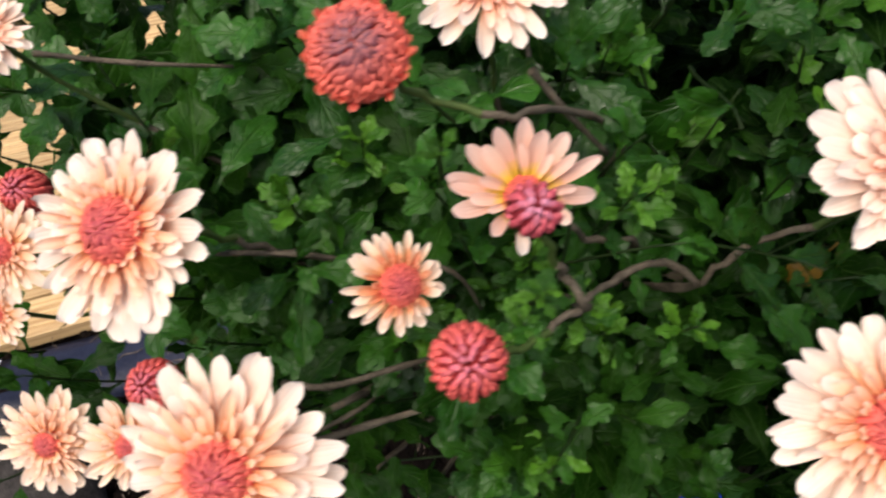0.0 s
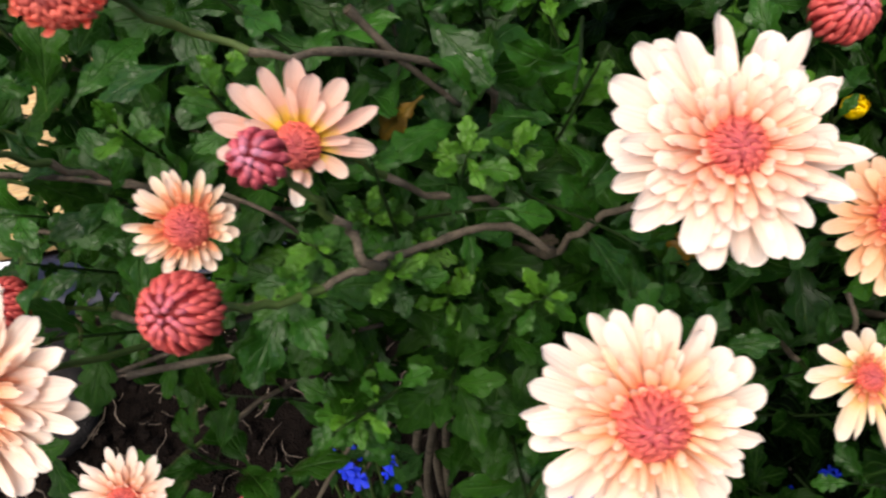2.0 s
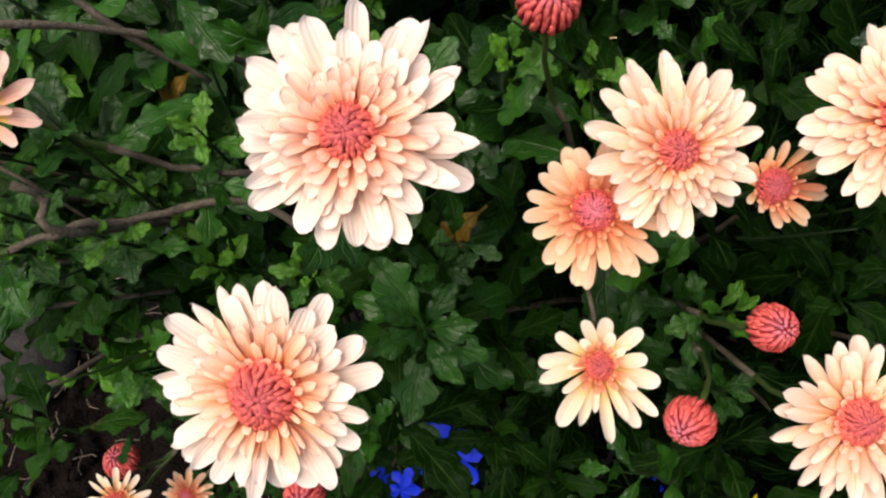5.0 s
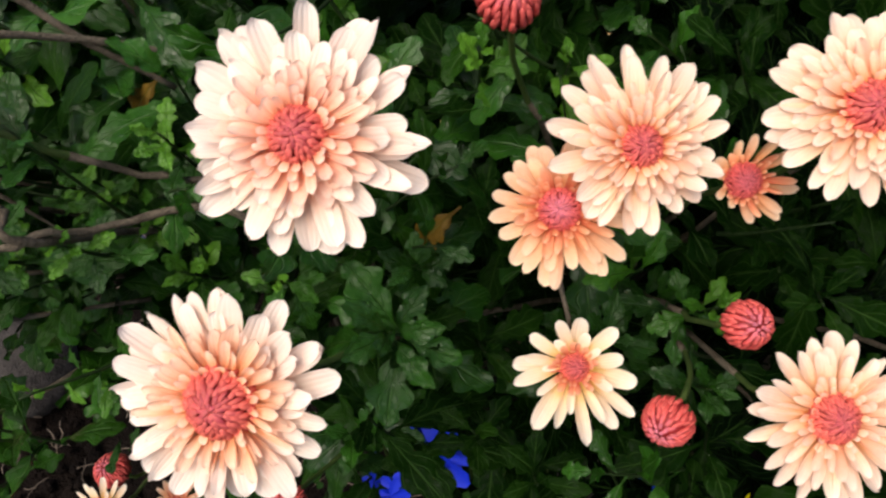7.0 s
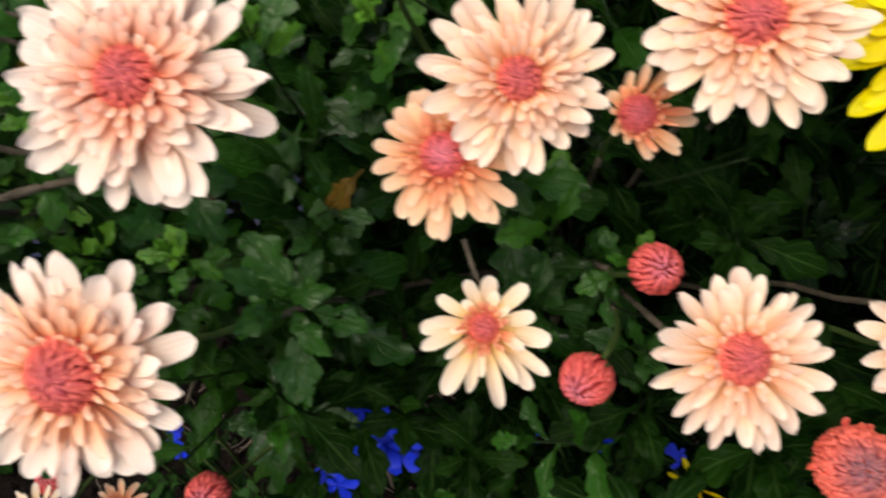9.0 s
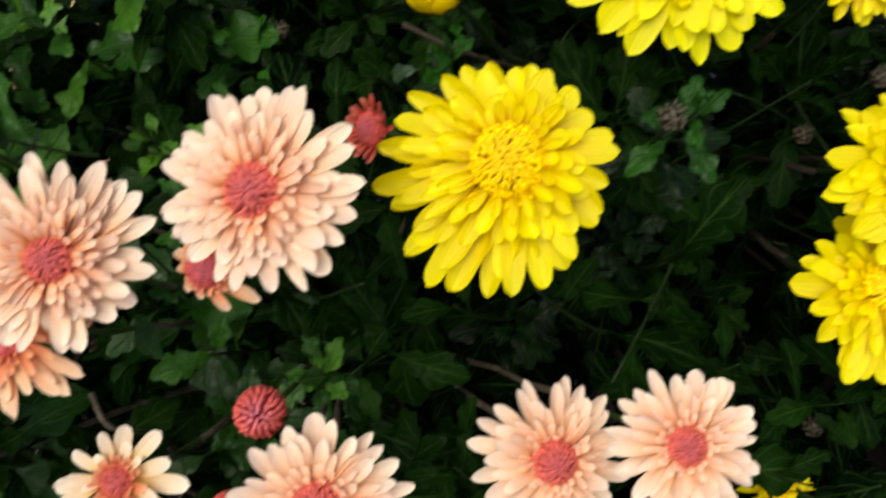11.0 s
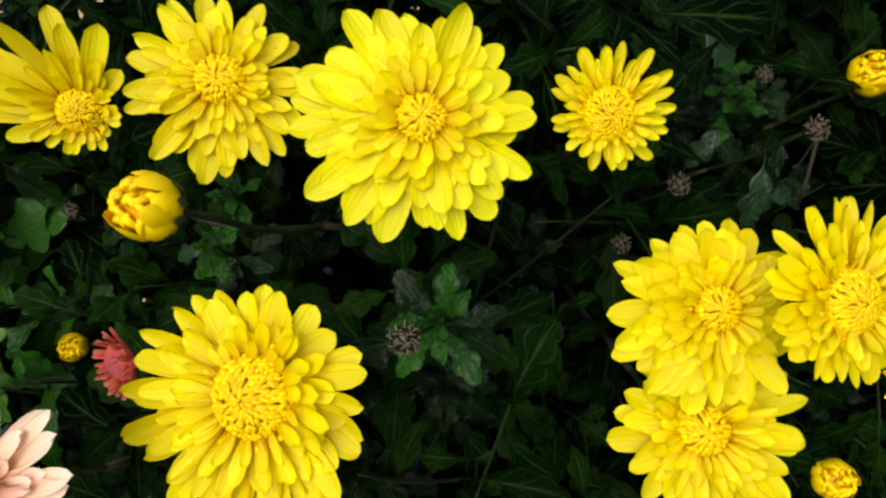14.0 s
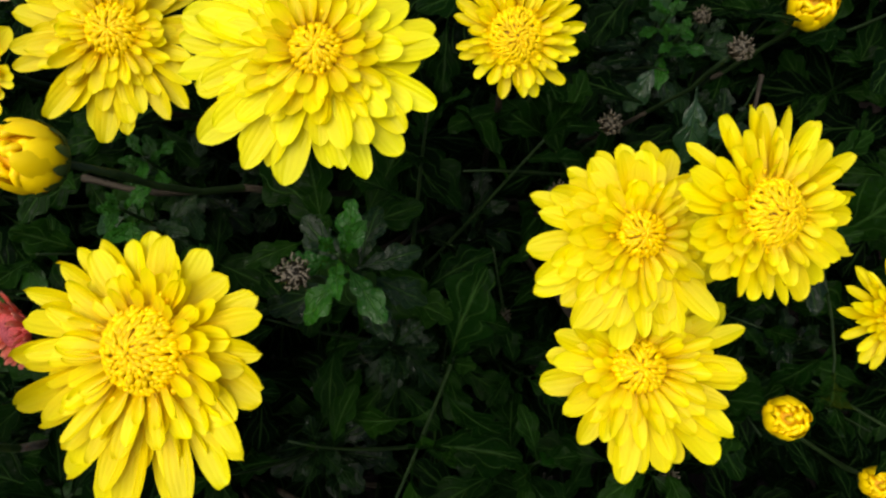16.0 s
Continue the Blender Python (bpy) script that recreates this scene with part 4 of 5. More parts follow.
flower(p3, "yellow", (0.4706, 0.1954, 0.8093), (0.0359, -0.5480, 0.8357), 0.0636, petals=19, spin=8, broad=0.246, boss=0.92, rows=4, eye=(-0.11, 0.10))
flower(p3, "yellowsmall", (0.5912, 0.2232, 0.7342), (0.0037, -0.6414, 0.7672), 0.0499, rows=3, petals=14, spin=20)
flower(p2, "yellowsmall", (0.4790, 0.1839, 0.6490), (0.1268, -0.5893, 0.7979), 0.0407, rows=2, petals=12, spin=75)
flower(p2, "yellowsmall", (0.3210, 0.1620, 0.6020), (0.1527, -0.5015, 0.8516), 0.0323, rows=1, petals=9, boss=1.06, spin=5)
flower(p1, "cream", (-0.0281, 0.0969, 0.6219), (0.1055, -0.5157, 0.8502), 0.0414, rows=2, petals=11, spin=38)
flower(p1, "apricot", (-0.0093, 0.1173, 0.5806), (0.1188, -0.5970, 0.7934), 0.0351, rows=3, petals=14, spin=3)
bud(p1, "coralbud", (0.0077, 0.0859, 0.8757), (0.0363, -0.6032, 0.7968), 0.0195, via=((0.018, 0.0985, 0.861), (0.028, 0.111, 0.852), (0.044, 0.127, 0.848), (0.053, 0.146, 0.833), (0.078, 0.168, 0.824), (0.098, 0.174, 0.801)))
bud(p1, "plumbud", (0.0244, 0.1137, 0.9016), (0.0398, -0.6421, 0.7656), 0.0139, via=((0.031, 0.1245, 0.875), (0.037, 0.13, 0.858), (0.044, 0.127, 0.847)))
bud(p2, "coralbud", (0.2707, 0.1591, 0.8046), (0.2107, -0.5313, 0.8205), 0.0163)
bud(p2, "coralbud", (0.2529, 0.1382, 0.7658), (-0.42, -0.82, 0.38), 0.0182)
bud(p2, "coralbud", (0.1811, 0.2152, 0.8851), (0.1036, -0.5387, 0.8361), 0.0200)
bud(p1, "coralbud", (-0.1241, 0.1395, 0.7792), (-0.0464, -0.5303, 0.8466), 0.0217)
bud(p1, "coralbud", (-0.1964, 0.2175, 0.8177), (0.0540, -0.6133, 0.7880), 0.0215)
bud(p1, "coralbud", (-0.0657, 0.1313, 0.5729), (-0.0598, -0.1393, 0.9884), 0.0222)
bud(p2, "coralbud", (0.0994, 0.1004, 0.6992), (0.1188, -0.5970, 0.7934), 0.0184)
bud(p3, "yellowbud", (0.3332, 0.2509, 0.8939), (-0.4096, -0.4512, 0.7929), 0.0192)
bud(p3, "yellowbud", (0.5208, 0.1864, 0.7622), (0.0171, -0.6036, 0.7971), 0.0147)
bud(p3, "yellowbud", (0.6053, 0.3373, 0.8025), (-0.0799, -0.6151, 0.7844), 0.0201)
bud(p3, "yellowbud", (0.5822, 0.1840, 0.6624), (0.0037, -0.6414, 0.7672), 0.0147)
bud(p2, "yellowbud", (0.2420, 0.2960, 0.7860), (0.0182, -0.6188, 0.7854), 0.0125)
seed_head(p3, (0.3938, 0.2026, 0.8800), (0.0411, -0.5572, 0.8294), 0.0102)
seed_head(p3, (0.5274, 0.2628, 0.8553), (0.0173, -0.6356, 0.7718), 0.0105)
seed_head(p3, (0.4940, 0.2802, 0.8232), (0.0173, -0.6356, 0.7718), 0.0111)
seed_head(p3, (0.4743, 0.2809, 0.7952), (0.0173, -0.6356, 0.7718), 0.0108)
seed_head(p3, (0.2514, 0.3427, 0.8191), (0.0173, -0.6356, 0.7718), 0.0109)
seed_head(p3, (0.4961, 0.2080, 0.6704), (0.0037, -0.6414, 0.7672), 0.0131)
seed_head(p3, (0.5610, 0.3491, 0.8046), (0.0173, -0.6356, 0.7718), 0.0103)
seed_head(p3, (0.4427, 0.2689, 0.7416), (0.0173, -0.6356, 0.7718), 0.0098)
rosette(p1, (-0.0592, 0.1719, 0.8540), (0.0824, -0.5580, 0.8257), 0.0148, "light")
rosette(p1, (0.0668, 0.1733, 0.8531), (0.1055, -0.5157, 0.8502), 0.0150, "light")
rosette(p1, (0.1087, 0.2475, 0.8283), (0.0824, -0.5580, 0.8257), 0.0203, "light")
rosette(p1, (-0.0383, 0.2175, 0.8467), (0.0824, -0.5580, 0.8257), 0.0176, "light")
rosette(p1, (0.0052, 0.1350, 0.8185), (0.0824, -0.5580, 0.8257), 0.0123, "light")
rosette(p1, (0.0309, 0.1624, 0.8318), (0.0824, -0.5580, 0.8257), 0.0087, "light")
rosette(p1, (0.0166, 0.1249, 0.7369), (0.0824, -0.5580, 0.8257), 0.0174, "dark")
rosette(p1, (0.0857, 0.2941, 0.8423), (0.0596, -0.6017, 0.7965), 0.0197, "light")
rosette(p1, (0.0819, 0.1972, 0.8348), (0.0596, -0.6017, 0.7965), 0.0149, "light")
rosette(p1, (-0.0158, 0.1474, 0.8154), (0.1055, -0.5157, 0.8502), 0.0175, "light")
rosette(p1, (0.0290, 0.1176, 0.7610), (0.1055, -0.5157, 0.8502), 0.0162, "light")
rosette(p2, (0.1543, 0.1323, 0.8121), (0.1553, -0.5003, 0.8518), 0.0221, "dark")
rosette(p2, (0.1506, 0.1767, 0.7886), (0.1553, -0.5003, 0.8518), 0.0162, "dark")
rosette(p2, (0.1681, 0.2413, 0.8448), (0.1553, -0.5003, 0.8518), 0.0195, "light")
rosette(p2, (0.2005, 0.2861, 0.8079), (0.1553, -0.5003, 0.8518), 0.0201, "light")
rosette(p2, (0.2739, 0.1961, 0.7579), (0.1553, -0.5003, 0.8518), 0.0157, "light")
rosette(p2, (0.2816, 0.1810, 0.7137), (0.1553, -0.5003, 0.8518), 0.0186, "dark")
rosette(p2, (0.1174, 0.1390, 0.6926), (0.1553, -0.5003, 0.8518), 0.0263, "dark")
rosette(p2, (0.2334, 0.1901, 0.7306), (0.1553, -0.5003, 0.8518), 0.0217, "dark")
rosette(p3, (0.3576, 0.2357, 0.7228), (0.1527, -0.5015, 0.8516), 0.0217, "dark")
rosette(p2, (0.2579, 0.2278, 0.7142), (0.1258, -0.5060, 0.8533), 0.0197, "dark")
rosette(p3, (0.3533, 0.2369, 0.7308), (0.1258, -0.5060, 0.8533), 0.0247, "dark")
rosette(p3, (0.4465, 0.3165, 0.7622), (0.1258, -0.5060, 0.8533), 0.0177, "dark")
rosette(p3, (0.4030, 0.2085, 0.8760), (0.0411, -0.5572, 0.8294), 0.0150, "light")
rosette(p3, (0.3993, 0.2339, 0.7945), (0.0411, -0.5572, 0.8294), 0.0159, "dark")
rosette(p3, (0.3342, 0.2684, 0.8566), (0.0411, -0.5572, 0.8294), 0.0111, "light")
rosette(p3, (0.5630, 0.3457, 0.7987), (0.0411, -0.5572, 0.8294), 0.0166, "dark")
rosette(p3, (0.5681, 0.3205, 0.7649), (0.0411, -0.5572, 0.8294), 0.0171, "dark")
rosette(p3, (0.5497, 0.3709, 0.8068), (0.0411, -0.5572, 0.8294), 0.0196, "dark")
rosette(p3, (0.5233, 0.3520, 0.7660), (0.0411, -0.5572, 0.8294), 0.0156, "dark")
rosette(p3, (0.3648, 0.3163, 0.8178), (0.0411, -0.5572, 0.8294), 0.0128, "dark")
rosette(p3, (0.2461, 0.2551, 0.7701), (0.0411, -0.5572, 0.8294), 0.0150, "dark")
rosette(p3, (0.5652, 0.3464, 0.7579), (0.0305, -0.5642, 0.8251), 0.0182, "dark")
rosette(p3, (0.5726, 0.2424, 0.6970), (0.0305, -0.5642, 0.8251), 0.0171, "dark")
rosette(p3, (0.3957, 0.2599, 0.7516), (0.0305, -0.5642, 0.8251), 0.0155, "dark")
rosette(p3, (0.5295, 0.3585, 0.7813), (0.0305, -0.5642, 0.8251), 0.0152, "dark")
branch(p1, ((0.028, 0.186, 0.896), (0.042, 0.19, 0.876), (0.06, 0.2, 0.85)), 0.0012)
shoot(p1, (0.033, 0.0915, 0.803), (-0.45, -0.75, 0.45), 0.035, 0.017, 8, "light", -1.0, random.Random(8))
branch(p1, ((-0.065, 0.131, 0.794), (-0.045, 0.125, 0.802), (-0.02, 0.135, 0.8), (0.01, 0.16, 0.78)), 0.0012)
branch(p1, ((-0.05, 0.107, 0.793), (-0.03, 0.115, 0.792), (0.0, 0.13, 0.785), (0.03, 0.16, 0.76)), 0.0012)
branch(p1, ((-0.1029, 0.1563, 0.8401), (-0.0829, 0.1590, 0.8384), (-0.0532, 0.1607, 0.8351), (-0.0328, 0.1748, 0.8138)), 0.00098)
branch(p1, ((-0.1650, 0.2257, 0.8832), (-0.1258, 0.2260, 0.8779), (-0.0957, 0.2472, 0.8626)), 0.00098)
branch(p1, ((-0.1323, 0.1720, 0.8223), (-0.1024, 0.1754, 0.8191), (-0.0754, 0.1788, 0.8161), (-0.0450, 0.1962, 0.7958)), 0.00091)
branch(p1, ((-0.0709, 0.1039, 0.7846), (-0.0377, 0.1198, 0.7913), (-0.0304, 0.1390, 0.7751)), 0.00091)
branch(p1, ((0.0292, 0.2378, 0.8804), (0.0311, 0.2283, 0.8684), (0.0308, 0.2369, 0.8434)), 0.00085)
branch(p1, ((-0.0244, 0.1588, 0.8404), (0.0013, 0.1551, 0.8312), (0.0113, 0.1605, 0.8035)), 0.00079)
branch(p2, ((0.2075, 0.1700, 0.7994), (0.2121, 0.1619, 0.7899), (0.2145, 0.1697, 0.7650)), 0.00079)
branch(p3, ((0.3154, 0.2959, 0.8501), (0.3380, 0.2886, 0.8410), (0.3646, 0.3013, 0.8198)), 0.00098)
branch(p3, ((0.3506, 0.4036, 0.8537), (0.3654, 0.3889, 0.8387), (0.3787, 0.3946, 0.8120)), 0.00085)
branch(p3, ((0.5801, 0.3252, 0.7840), (0.5692, 0.3089, 0.7683), (0.5750, 0.3168, 0.7436)), 0.00079)
rosette(p1, (0.0240, 0.1120, 0.8570), (0.05, -0.55, 0.83), 0.0085, "light")
rosette(p1, (0.0300, 0.1190, 0.8640), (0.05, -0.55, 0.83), 0.0065, "light")
rosette(p1, (0.0470, 0.1300, 0.8420), (0.05, -0.55, 0.83), 0.0100, "light")
rosette(p1, (0.0000, 0.1420, 0.8990), (0.05, -0.55, 0.83), 0.0090, "light")
rosette(p1, (0.0128, 0.1499, 0.7994), (0.05, -0.55, 0.83), 0.011, "light")
rosette(p1, (0.0176, 0.1679, 0.8086), (0.05, -0.55, 0.83), 0.009, "light")
rosette(p1, (0.0493, 0.1649, 0.8098), (0.05, -0.55, 0.83), 0.01, "light")
rosette(p1, (0.0609, 0.1558, 0.7937), (0.05, -0.55, 0.83), 0.014, "light")
rosette(p1, (0.0985, 0.1594, 0.7937), (0.05, -0.55, 0.83), 0.012, "light")
rosette(p1, (0.0344, 0.1764, 0.8148), (0.05, -0.55, 0.83), 0.011, "light")
rosette(p3, (0.5418, 0.3291, 0.8145), (0.0411, -0.5572, 0.8294), 0.013, "light")
rosette(p3, (0.5395, 0.3324, 0.8238), (0.0411, -0.5572, 0.8294), 0.01, "light")
rosette(p3, (0.3353, 0.3002, 0.8486), (0.0411, -0.5572, 0.8294), 0.013, "light")
# broad leaves with a grey sheen painted into their colour, among the dark ones
for x, y, z, size, spin in ((0.5414, 0.3533, 0.8217, 0.03, 200), (0.5208, 0.2698, 0.8241, 0.024, 150), (0.5328, 0.2727, 0.8132, 0.018, 260), (0.5199, 0.3098, 0.8118, 0.02, 120), (0.3408, 0.2898, 0.8268, 0.017, 170), (0.3137, 0.2938, 0.8305, 0.015, 80)):
    SHOOT_TIPS.append((Vector((x, y, z)), size * 0.45))
    LEAVES.append((p3, facing((x, y, z), (OUT + Vector((0.15, 0, 0.15))).normalized(), spin, size) @ Matrix.Translation((0, -0.5, 0)), int(spin) % 10, "sheen", -1.0))
# -- heads end

BLUE_SPOTS = ((0.145, 0.179, 0.580, 0.02), (0.150, 0.172, 0.572, 0.021), (0.128, 0.196, 0.575, 0.012), (0.273, 0.188, 0.559, 0.011), (0.0, 0.15, 0.600, 0.009),
              (-0.007, 0.152, 0.602, 0.008), (0.022, 0.15, 0.598, 0.008), (0.078, 0.16, 0.575, 0.01), (0.225, 0.2, 0.58, 0.008), (0.271, 0.177, 0.623, 0.007), (0.141, 0.161, 0.598, 0.011),
              (0.315, 0.177, 0.599, 0.007), (0.124, 0.143, 0.596, 0.011))     # place and size of the blossoms
for *q, size in BLUE_SPOTS:
    HEADS.append((Vector(q), Vector((0, -0.66, 0.75)), size * 0.8))

# ---- foliage: leaves fill the crown just under the heads ----
pts = [(h.x, h.dot(UP), h.dot(OUT)) for h, n, r in HEADS if h.z > 0.72]


def crown(u, v):
    """Height of the crown along OUT at a place across it."""
    a = b = 0.0
    for x, y, w in pts:
        k = 1 / ((x - u) ** 2 + (y - v) ** 2 + 0.0006) ** 1.5
        a, b = a + k * w, b + k
    return a / b


def clear(p, need):
    """False where a leaf would stand in front of a head."""
    for h, n, r in HEADS:
        d = p - h
        along = d.dot(n)
        if along > -0.006 and along < (0.2 if h.z > 0.7 else 0.4) and (d - n * along).length < r * 1.0 + need:
            return False
    return True


def free(p):
    """False where a leaf would cover a shoot tip."""
    for h, r in SHOOT_TIPS:
        d = p - h
        along = d.dot(OUT)
        if 0.0 < along < 0.2 and (d - OUT * along).length < r:
            return False
    return True


rnd = random.Random(77)
v_low, v_high = min(q[1] for q in pts), max(q[1] for q in pts)


def owner(u):
    return p1 if u < 0.13 else (p2 if u < 0.245 else p3)


def shoots(count, near, far, apart, lo, hi, rank, leaves):
    """Side shoots whose tips make the crown of the bushes, no two closer than apart."""
    tips = []
    for _ in range(count * 12):
        if len(tips) >= count:
            break
        u, v = rnd.uniform(-0.3, 0.74), rnd.uniform(v_low - 0.16, v_high + 0.14)
        if u < 0.085 and v < 0.605 + 0.6 * max(0.0, -u - 0.06) and rnd.random() < 0.93:
            continue
        if u < -0.05 and v > 0.66 and rnd.random() < 0.72:
            continue
        if -0.06 < u < 0.03 and v > 0.7 and rnd.random() < 0.4:
            continue
        if u > 0.335 and far < 0.15 and rnd.random() < 0.35:
            continue
        # low shoots lose light green and rank deeper, painting the shade down there
        low = (v < 0.64 and u < 0.2) or (v < 0.635 and u < 0.3 and rnd.random() < 0.5)
        w = crown(u, v) - (near + (far - near) * rnd.random()) - (0.025 if low else 0.0)
        p = Vector((u, 0, 0)) + UP * v + OUT * w
        if p.z < 0.3 or not clear(p, 0.004) or any((p - q).length < apart for q in tips):
            continue
        tips.append(p)
        axis = OUT * 0.8 + Vector((0, 0, 0.35)) + Vector((rnd.gauss(0, 0.45), rnd.gauss(0, 0.45), rnd.gauss(0, 0.45)))
        plant = owner(u)
        look_name = "light" if rnd.random() < (0.5 if u < 0.13 else 0.3 if u < 0.23 else 0.08) and far < 0.09 and not low else "dark"
        size = rnd.uniform(lo, hi)
        shoot(plant, p, axis, size * rnd.uniform(1.3, 2.0), size, leaves, look_name, rank + rnd.random() + (1.6 if low else 0.0), rnd)


def scatter(count, near, far, lo, hi, rank):
    """Loose leaves deep inside the bushes."""
    made = 0
    while made < count:
        u, v = rnd.uniform(-0.34, 0.74), rnd.uniform(v_low - 0.16, v_high + 0.14)
        if u < 0.06 and v < 0.592 + 0.6 * max(0.0, -u - 0.06) and rnd.random() < 0.98:
            continue
        if u < -0.04 and rnd.random() < 0.55:
            continue
        w = crown(u, v) - (near + (far - near) * rnd.random() ** 1.2)
        p = Vector((u, 0, 0)) + UP * v + OUT * w
        size = rnd.uniform(lo, hi)
        if p.z < 0.3 or not clear(p, size * 0.55):
            continue
        n = (OUT * 0.8 + Vector((0, 0, 0.4)) + Vector((rnd.gauss(0, 0.55), rnd.gauss(0, 0.55), rnd.gauss(0, 0.55)))).normalized()
        LEAVES.append((owner(u), facing(p, n, rnd.uniform(0, 360), size) @ Matrix.Translation((0, -0.4, 0)), rnd.randrange(10), "dark", rank + rnd.random()))
        made += 1


def fill(count, u0, u1, v0, v1, near, far, lo, hi, rank=1):
    """More leaves where the side shoots of the tall bush hang over the bed."""
    for _ in range(count):
        u, v = rnd.uniform(u0, u1), rnd.uniform(v0, v1)
        p = Vector((u, 0, 0)) + UP * v + OUT * (crown(u, v) - rnd.uniform(near, far))
        size = rnd.uniform(lo, hi)
        if clear(p, size * 0.55):
            n = (OUT * 0.7 + Vector((0, 0, 0.4)) + Vector((rnd.gauss(0, 0.5), rnd.gauss(0, 0.5), rnd.gauss(0, 0.5)))).normalized()
            LEAVES.append((p1, facing(p, n, rnd.uniform(0, 360), size) @ Matrix.Translation((0, -0.4, 0)), rnd.randrange(10), "dark", rank + rnd.random()))


fill(55, -0.12, 0.03, 0.59, 0.69, 0.05, 0.16, 0.024, 0.036, 1.6)
fill(150, -0.2, -0.02, 0.71, 0.87, 0.05, 0.2, 0.03, 0.046)
fill(520, -0.16, 0.06, 0.67, 0.9, 0.12, 0.28, 0.036, 0.052, 4)
shoots(290, 0.012, 0.05, 0.031, 0.03, 0.048, 0, 9)
shoots(150, 0.055, 0.11, 0.036, 0.034, 0.05, 1.5, 9)
scatter(100, 0.07, 0.13, 0.03, 0.045, 2.5)
scatter(2400, 0.14, 0.4, 0.032, 0.05, 4)


def back(count):
    """The far side of the bushes, sloping away behind the flowers."""
    for _ in range(count):
        x, y = rnd.uniform(-0.12, 0.95), rnd.uniform(0.3, 0.85)
        if x < 0.0 and rnd.random() < 0.5:
            continue
        top = 0.9 - 0.25 * max(0, y - 0.45) + 0.03 * noise.noise(Vector((x * 7, y * 7, 1)))
        p = Vector((x, y, top - rnd.random() ** 1.3 * 0.3))
        size = rnd.uniform(0.026, 0.044)
        if not clear(p, size * 0.5):
            continue
        n = (OUT * 0.5 + Vector((0, 0, 0.8)) + Vector((rnd.gauss(0, 0.42), rnd.gauss(0, 0.42), rnd.gauss(0, 0.42)))).normalized()
        plant = owner(x)
        LEAVES.append((plant, facing(p, n, rnd.uniform(0, 360), size) @ Matrix.Translation((0, -0.4, 0)), rnd.randrange(10), "dark", 5))


back(3000)


def skirt(count, y0, y1, z0, z1, x0=0.1, x1=1.0):
    """Leaves added on the lower sides of the bushes, down towards the soil, to block light and gaps."""
    for _ in range(count):
        p = Vector((rnd.uniform(x0, x1), rnd.uniform(y0, y1), rnd.uniform(z0, z1)))
        n = Vector((rnd.gauss(0, 0.4), rnd.gauss(-0.6, 0.4), rnd.uniform(0.3, 0.9))).normalized()
        plant = p2 if p.x < 0.31 else p3
        LEAVES.append((plant, facing(p, n, rnd.uniform(0, 360), rnd.uniform(0.04, 0.06)) @ Matrix.Translation((0, -0.4, 0)), rnd.randrange(10), "dark", 6))


# the first two stand unseen, front and back, and only keep light out
skirt(900, -0.02, 0.1, 0.08, 0.5)
skirt(700, 0.8, 0.95, 0.08, 0.7)
skirt(1300, 0.5, 0.76, 0.1, 0.62)
skirt(380, 0.42, 0.7, 0.25, 0.62, -0.02, 0.2)
fill(110, -0.21, -0.09, 0.64, 0.8, 0.06, 0.2, 0.03, 0.044, 4)
back(900)
skirt(500, 0.5, 0.76, 0.3, 0.7, 0.15, 0.6)
skirt(200, 0.42, 0.6, 0.62, 0.76, 0.05, 0.2)
LEAVES[:] = [q for q in LEAVES if (q[4] < 0 or free(q[1] @ Vector((0, 0.7, 0)))) and clear(q[1] @ Vector((0, 0.95, 0)), -0.002) and clear(q[1] @ Vector((0, 0.5, 0)), 0.0) and clear(q[1] @ Vector((0.3, 0.75, 0)), -0.002) and clear(q[1] @ Vector((-0.3, 0.75, 0)), -0.002)]

for x, y, z, k, s in ((0.044, 0.214, 0.842, "old", 0.024), (0.165, 0.2, 0.80, "old", 0.026), (0.024, 0.15, 0.76, "dry", 0.012), (0.09, 0.19, 0.79, "dry", 0.012)):
    LEAVES.append((p1 if x < 0.13 else p2, facing((x, y, z), OUT, x * 3000, s), 3, k, -1.0))

# leaves deep inside take darkened copies, their shade put into the colour
YOUNG, SHADED = {p1: "young_stuff", p2: "stuff", p3: "mid_stuff"}, {p1: "stuff", p2: "mid_stuff", p3: "deep_stuff"}
OWN = {p1: {}, p2: {"dark": "mid"}, p3: {"light": "shade", "dark": "deep"}}      # each bush has its own green, the yellow bush's darkened for shade
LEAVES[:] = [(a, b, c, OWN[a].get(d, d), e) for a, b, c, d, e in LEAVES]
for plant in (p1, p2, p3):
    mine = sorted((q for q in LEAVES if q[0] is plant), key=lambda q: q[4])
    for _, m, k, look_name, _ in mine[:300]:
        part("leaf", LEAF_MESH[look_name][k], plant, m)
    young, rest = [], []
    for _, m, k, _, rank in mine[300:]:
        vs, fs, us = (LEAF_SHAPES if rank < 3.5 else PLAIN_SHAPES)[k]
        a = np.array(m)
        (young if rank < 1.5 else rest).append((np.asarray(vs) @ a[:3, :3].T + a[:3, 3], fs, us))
    for pieces, kind, words in ((young, YOUNG[plant], "green lobed leaves on the side shoots"), (rest, SHADED[plant], "dense lobed leaves inside, coloured as in shade")):
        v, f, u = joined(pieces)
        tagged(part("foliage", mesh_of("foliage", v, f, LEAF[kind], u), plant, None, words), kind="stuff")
    v, f, u = joined(STALKS[plant])
    tagged(part("leaf_stalk", mesh_of("stalk", v, f, SHADED_GREEN, u), plant, None, "thin green leaf stalks"), kind="stuff")

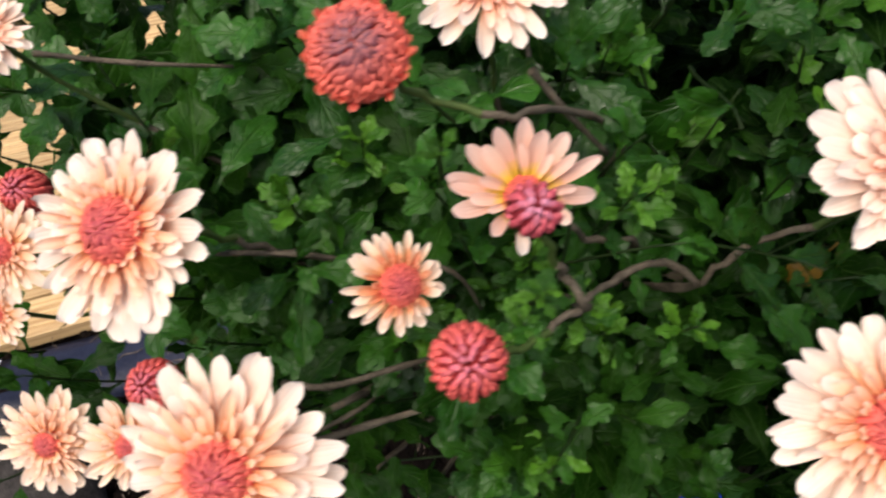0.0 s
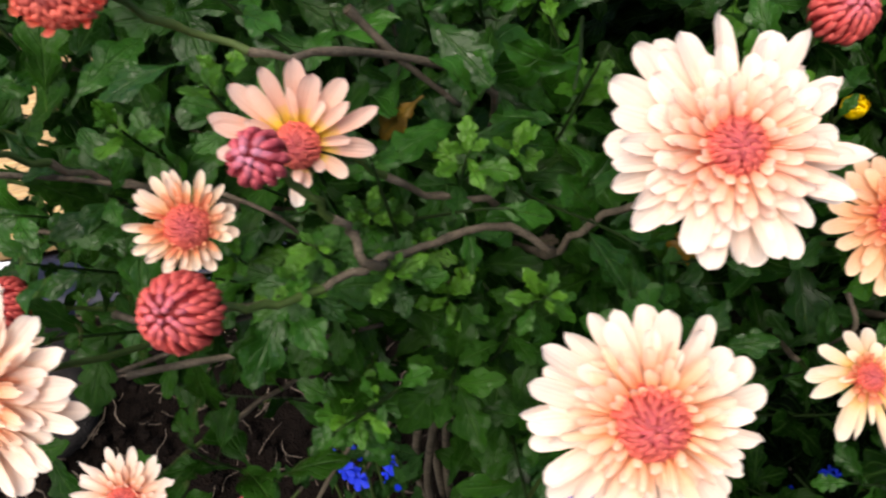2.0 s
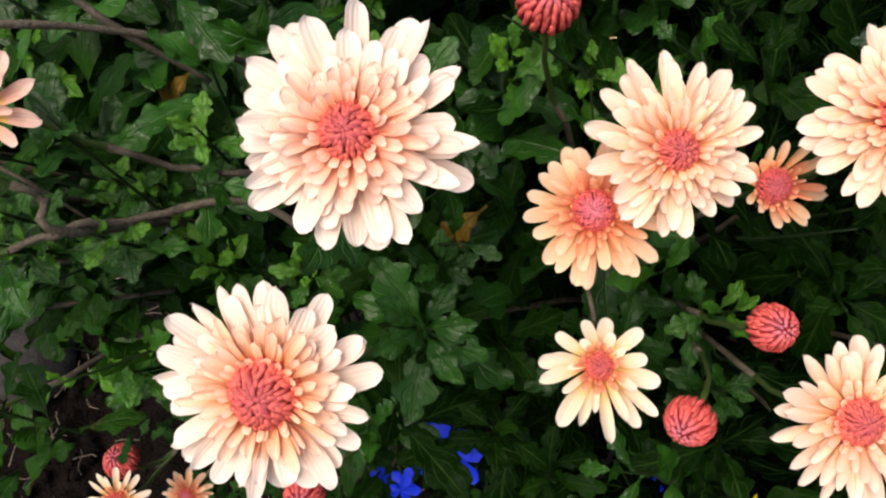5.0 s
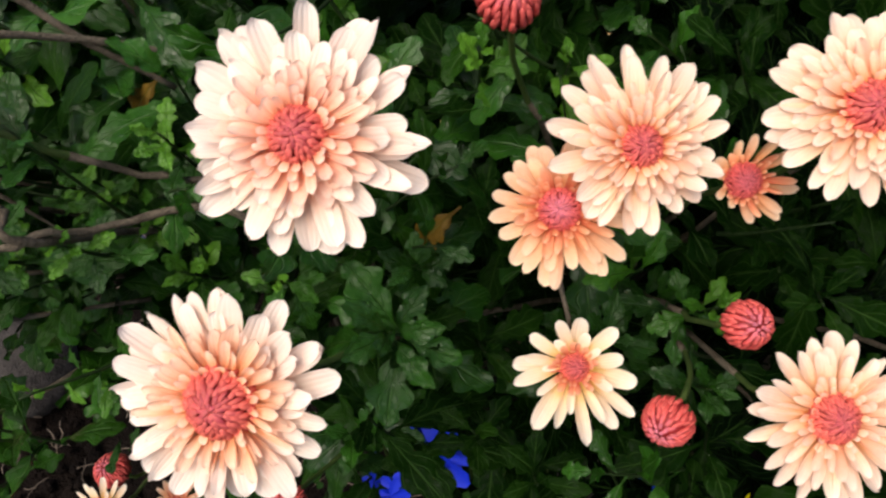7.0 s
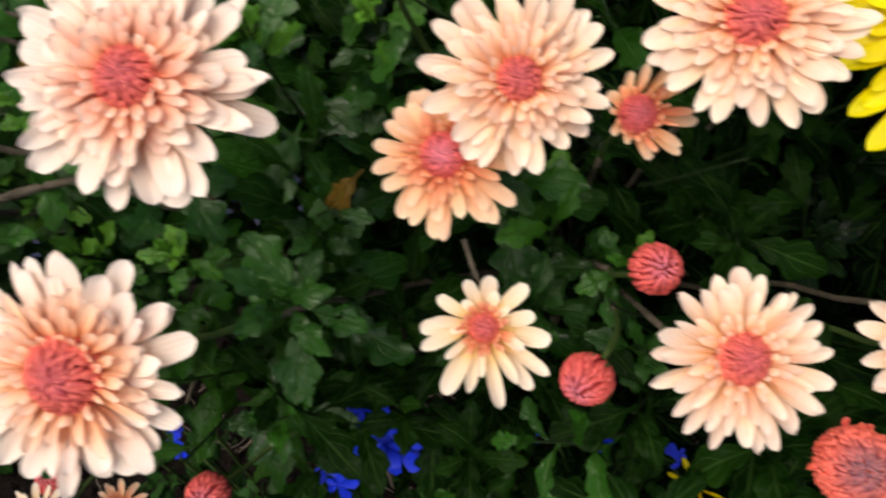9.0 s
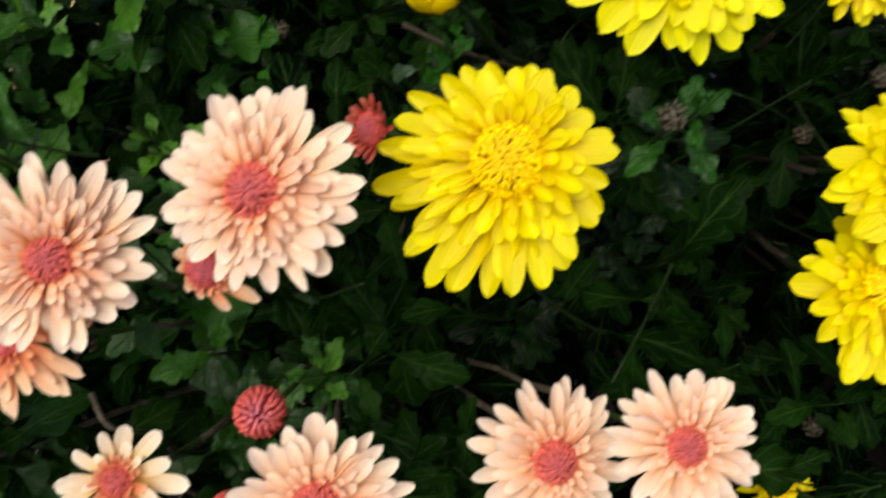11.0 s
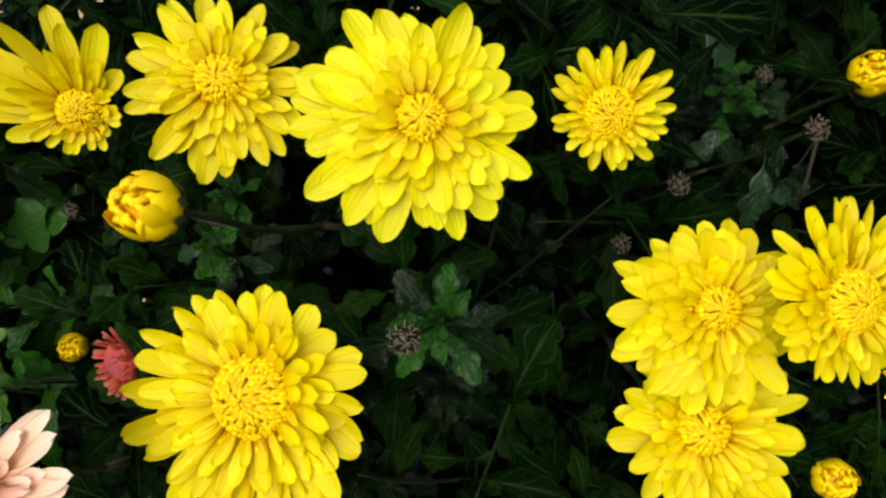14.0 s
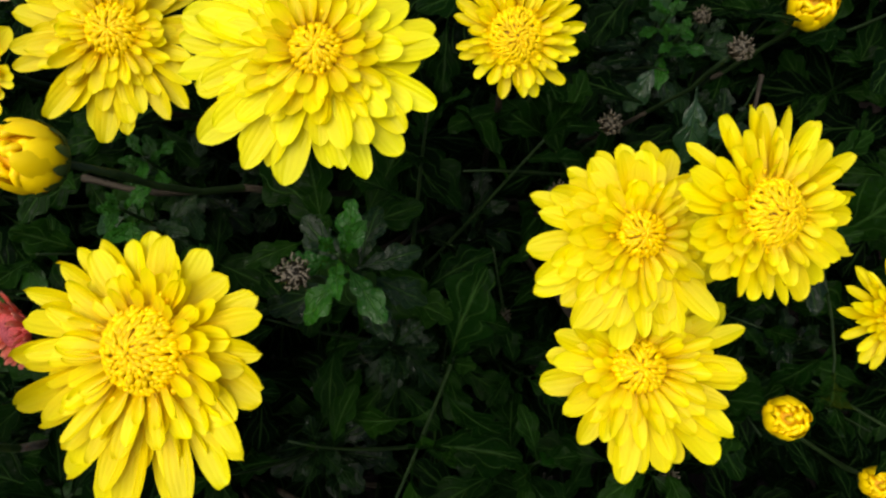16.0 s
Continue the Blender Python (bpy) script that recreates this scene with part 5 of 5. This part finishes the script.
# ---- low blue flowers under the bushes ----
def blue_flower_mesh():
    pieces = []
    for k, (an, ln, wd) in enumerate(((0, 1.0, 0.62), (62, 0.95, 0.6), (-62, 0.95, 0.6), (150, 0.6, 0.34), (-150, 0.6, 0.34))):
        a = radians(an)
        row = []
        for t, w in ((0.05, 0.12), (0.4, 0.7), (0.75, 1.0), (1.0, 0.35)):
            for s in (-1, 0, 1):
                x, y = s * w * wd / 2, t * ln
                row.append((x * math.cos(a) - y * math.sin(a), x * math.sin(a) + y * math.cos(a), 0.18 * t - 0.22 * t * t + 0.06 * abs(s)))
        pieces.append((row, grid_faces(4, 3), [(0.5, 0.5)] * 12))
    return pieces


v, f, u = joined(blue_flower_mesh())
BLUE_MESH = mesh_of("blue_flower", v, f, BLUE, u)
SMALL_LEAF = leaf_shape(random.Random(90), 1)


def blue_plant(x, y, top, spread, blooms, seed):
    root = tagged(new("blue_flower_plant"), "low bushy plant with small deep blue flowers", "flowering plant", "blue flowering plants")
    rnd = random.Random(seed)
    leaves = []
    for k in range(7):
        end = Vector((x + rnd.uniform(-spread, spread), y + rnd.uniform(-spread, spread) * 0.6, top + rnd.uniform(-0.08, 0.0)))
        path = bezier((x, y, -0.01), (x, y, 0.2), end - Vector((0, 0, 0.2)), end, 9)
        v, f, u = tube(path, [0.0024 - 0.00016 * i for i in range(9)], 6)
        part("stem", mesh_of("stem", v, f, GREEN, u), root)
        for i in range(26):
            q = path[rnd.randrange(3, 9)] + Vector((rnd.gauss(0, 0.02), rnd.gauss(0, 0.02), rnd.gauss(0, 0.015)))
            n = Vector((rnd.gauss(0, 0.5), rnd.gauss(-0.4, 0.5), 1)).normalized()
            a = np.array(facing(q, n, rnd.uniform(0, 360), rnd.uniform(0.014, 0.026)))
            leaves.append((np.asarray(SMALL_LEAF[0]) @ a[:3, :3].T + a[:3, 3], SMALL_LEAF[1], SMALL_LEAF[2]))
    v, f, u = joined(leaves)
    tagged(part("foliage", mesh_of("foliage", v, f, LEAF["lobelia"], u), root, None, "small dark green leaves"), kind="stuff")
    near = [(Vector(q), size) for *q, size in BLUE_SPOTS if abs(q[0] - x) < spread + 0.01]
    spots = [(q + Vector((rnd.gauss(0, 0.25), rnd.gauss(0, 0.25), rnd.gauss(0, 0.2))) * size, size) for q, size in near for _ in range(2)]
    spots += [(Vector((x + rnd.uniform(-spread, spread), y + rnd.uniform(-spread, spread) * 0.6, top + rnd.uniform(-0.06, 0.0))), 0.008) for _ in range(blooms)]
    for q, size in spots:
        n = Vector((rnd.gauss(0, 0.25), -0.7 + rnd.gauss(0, 0.25), 0.8)).normalized()
        part("blossom", BLUE_MESH, root, facing(q, n, rnd.uniform(0, 360), size * rnd.uniform(0.85, 1.1)))


blue_plant(0.01, 0.16, 0.60, 0.04, 3, 1)
blue_plant(0.14, 0.18, 0.59, 0.05, 5, 2)
blue_plant(0.26, 0.17, 0.58, 0.07, 4, 3)
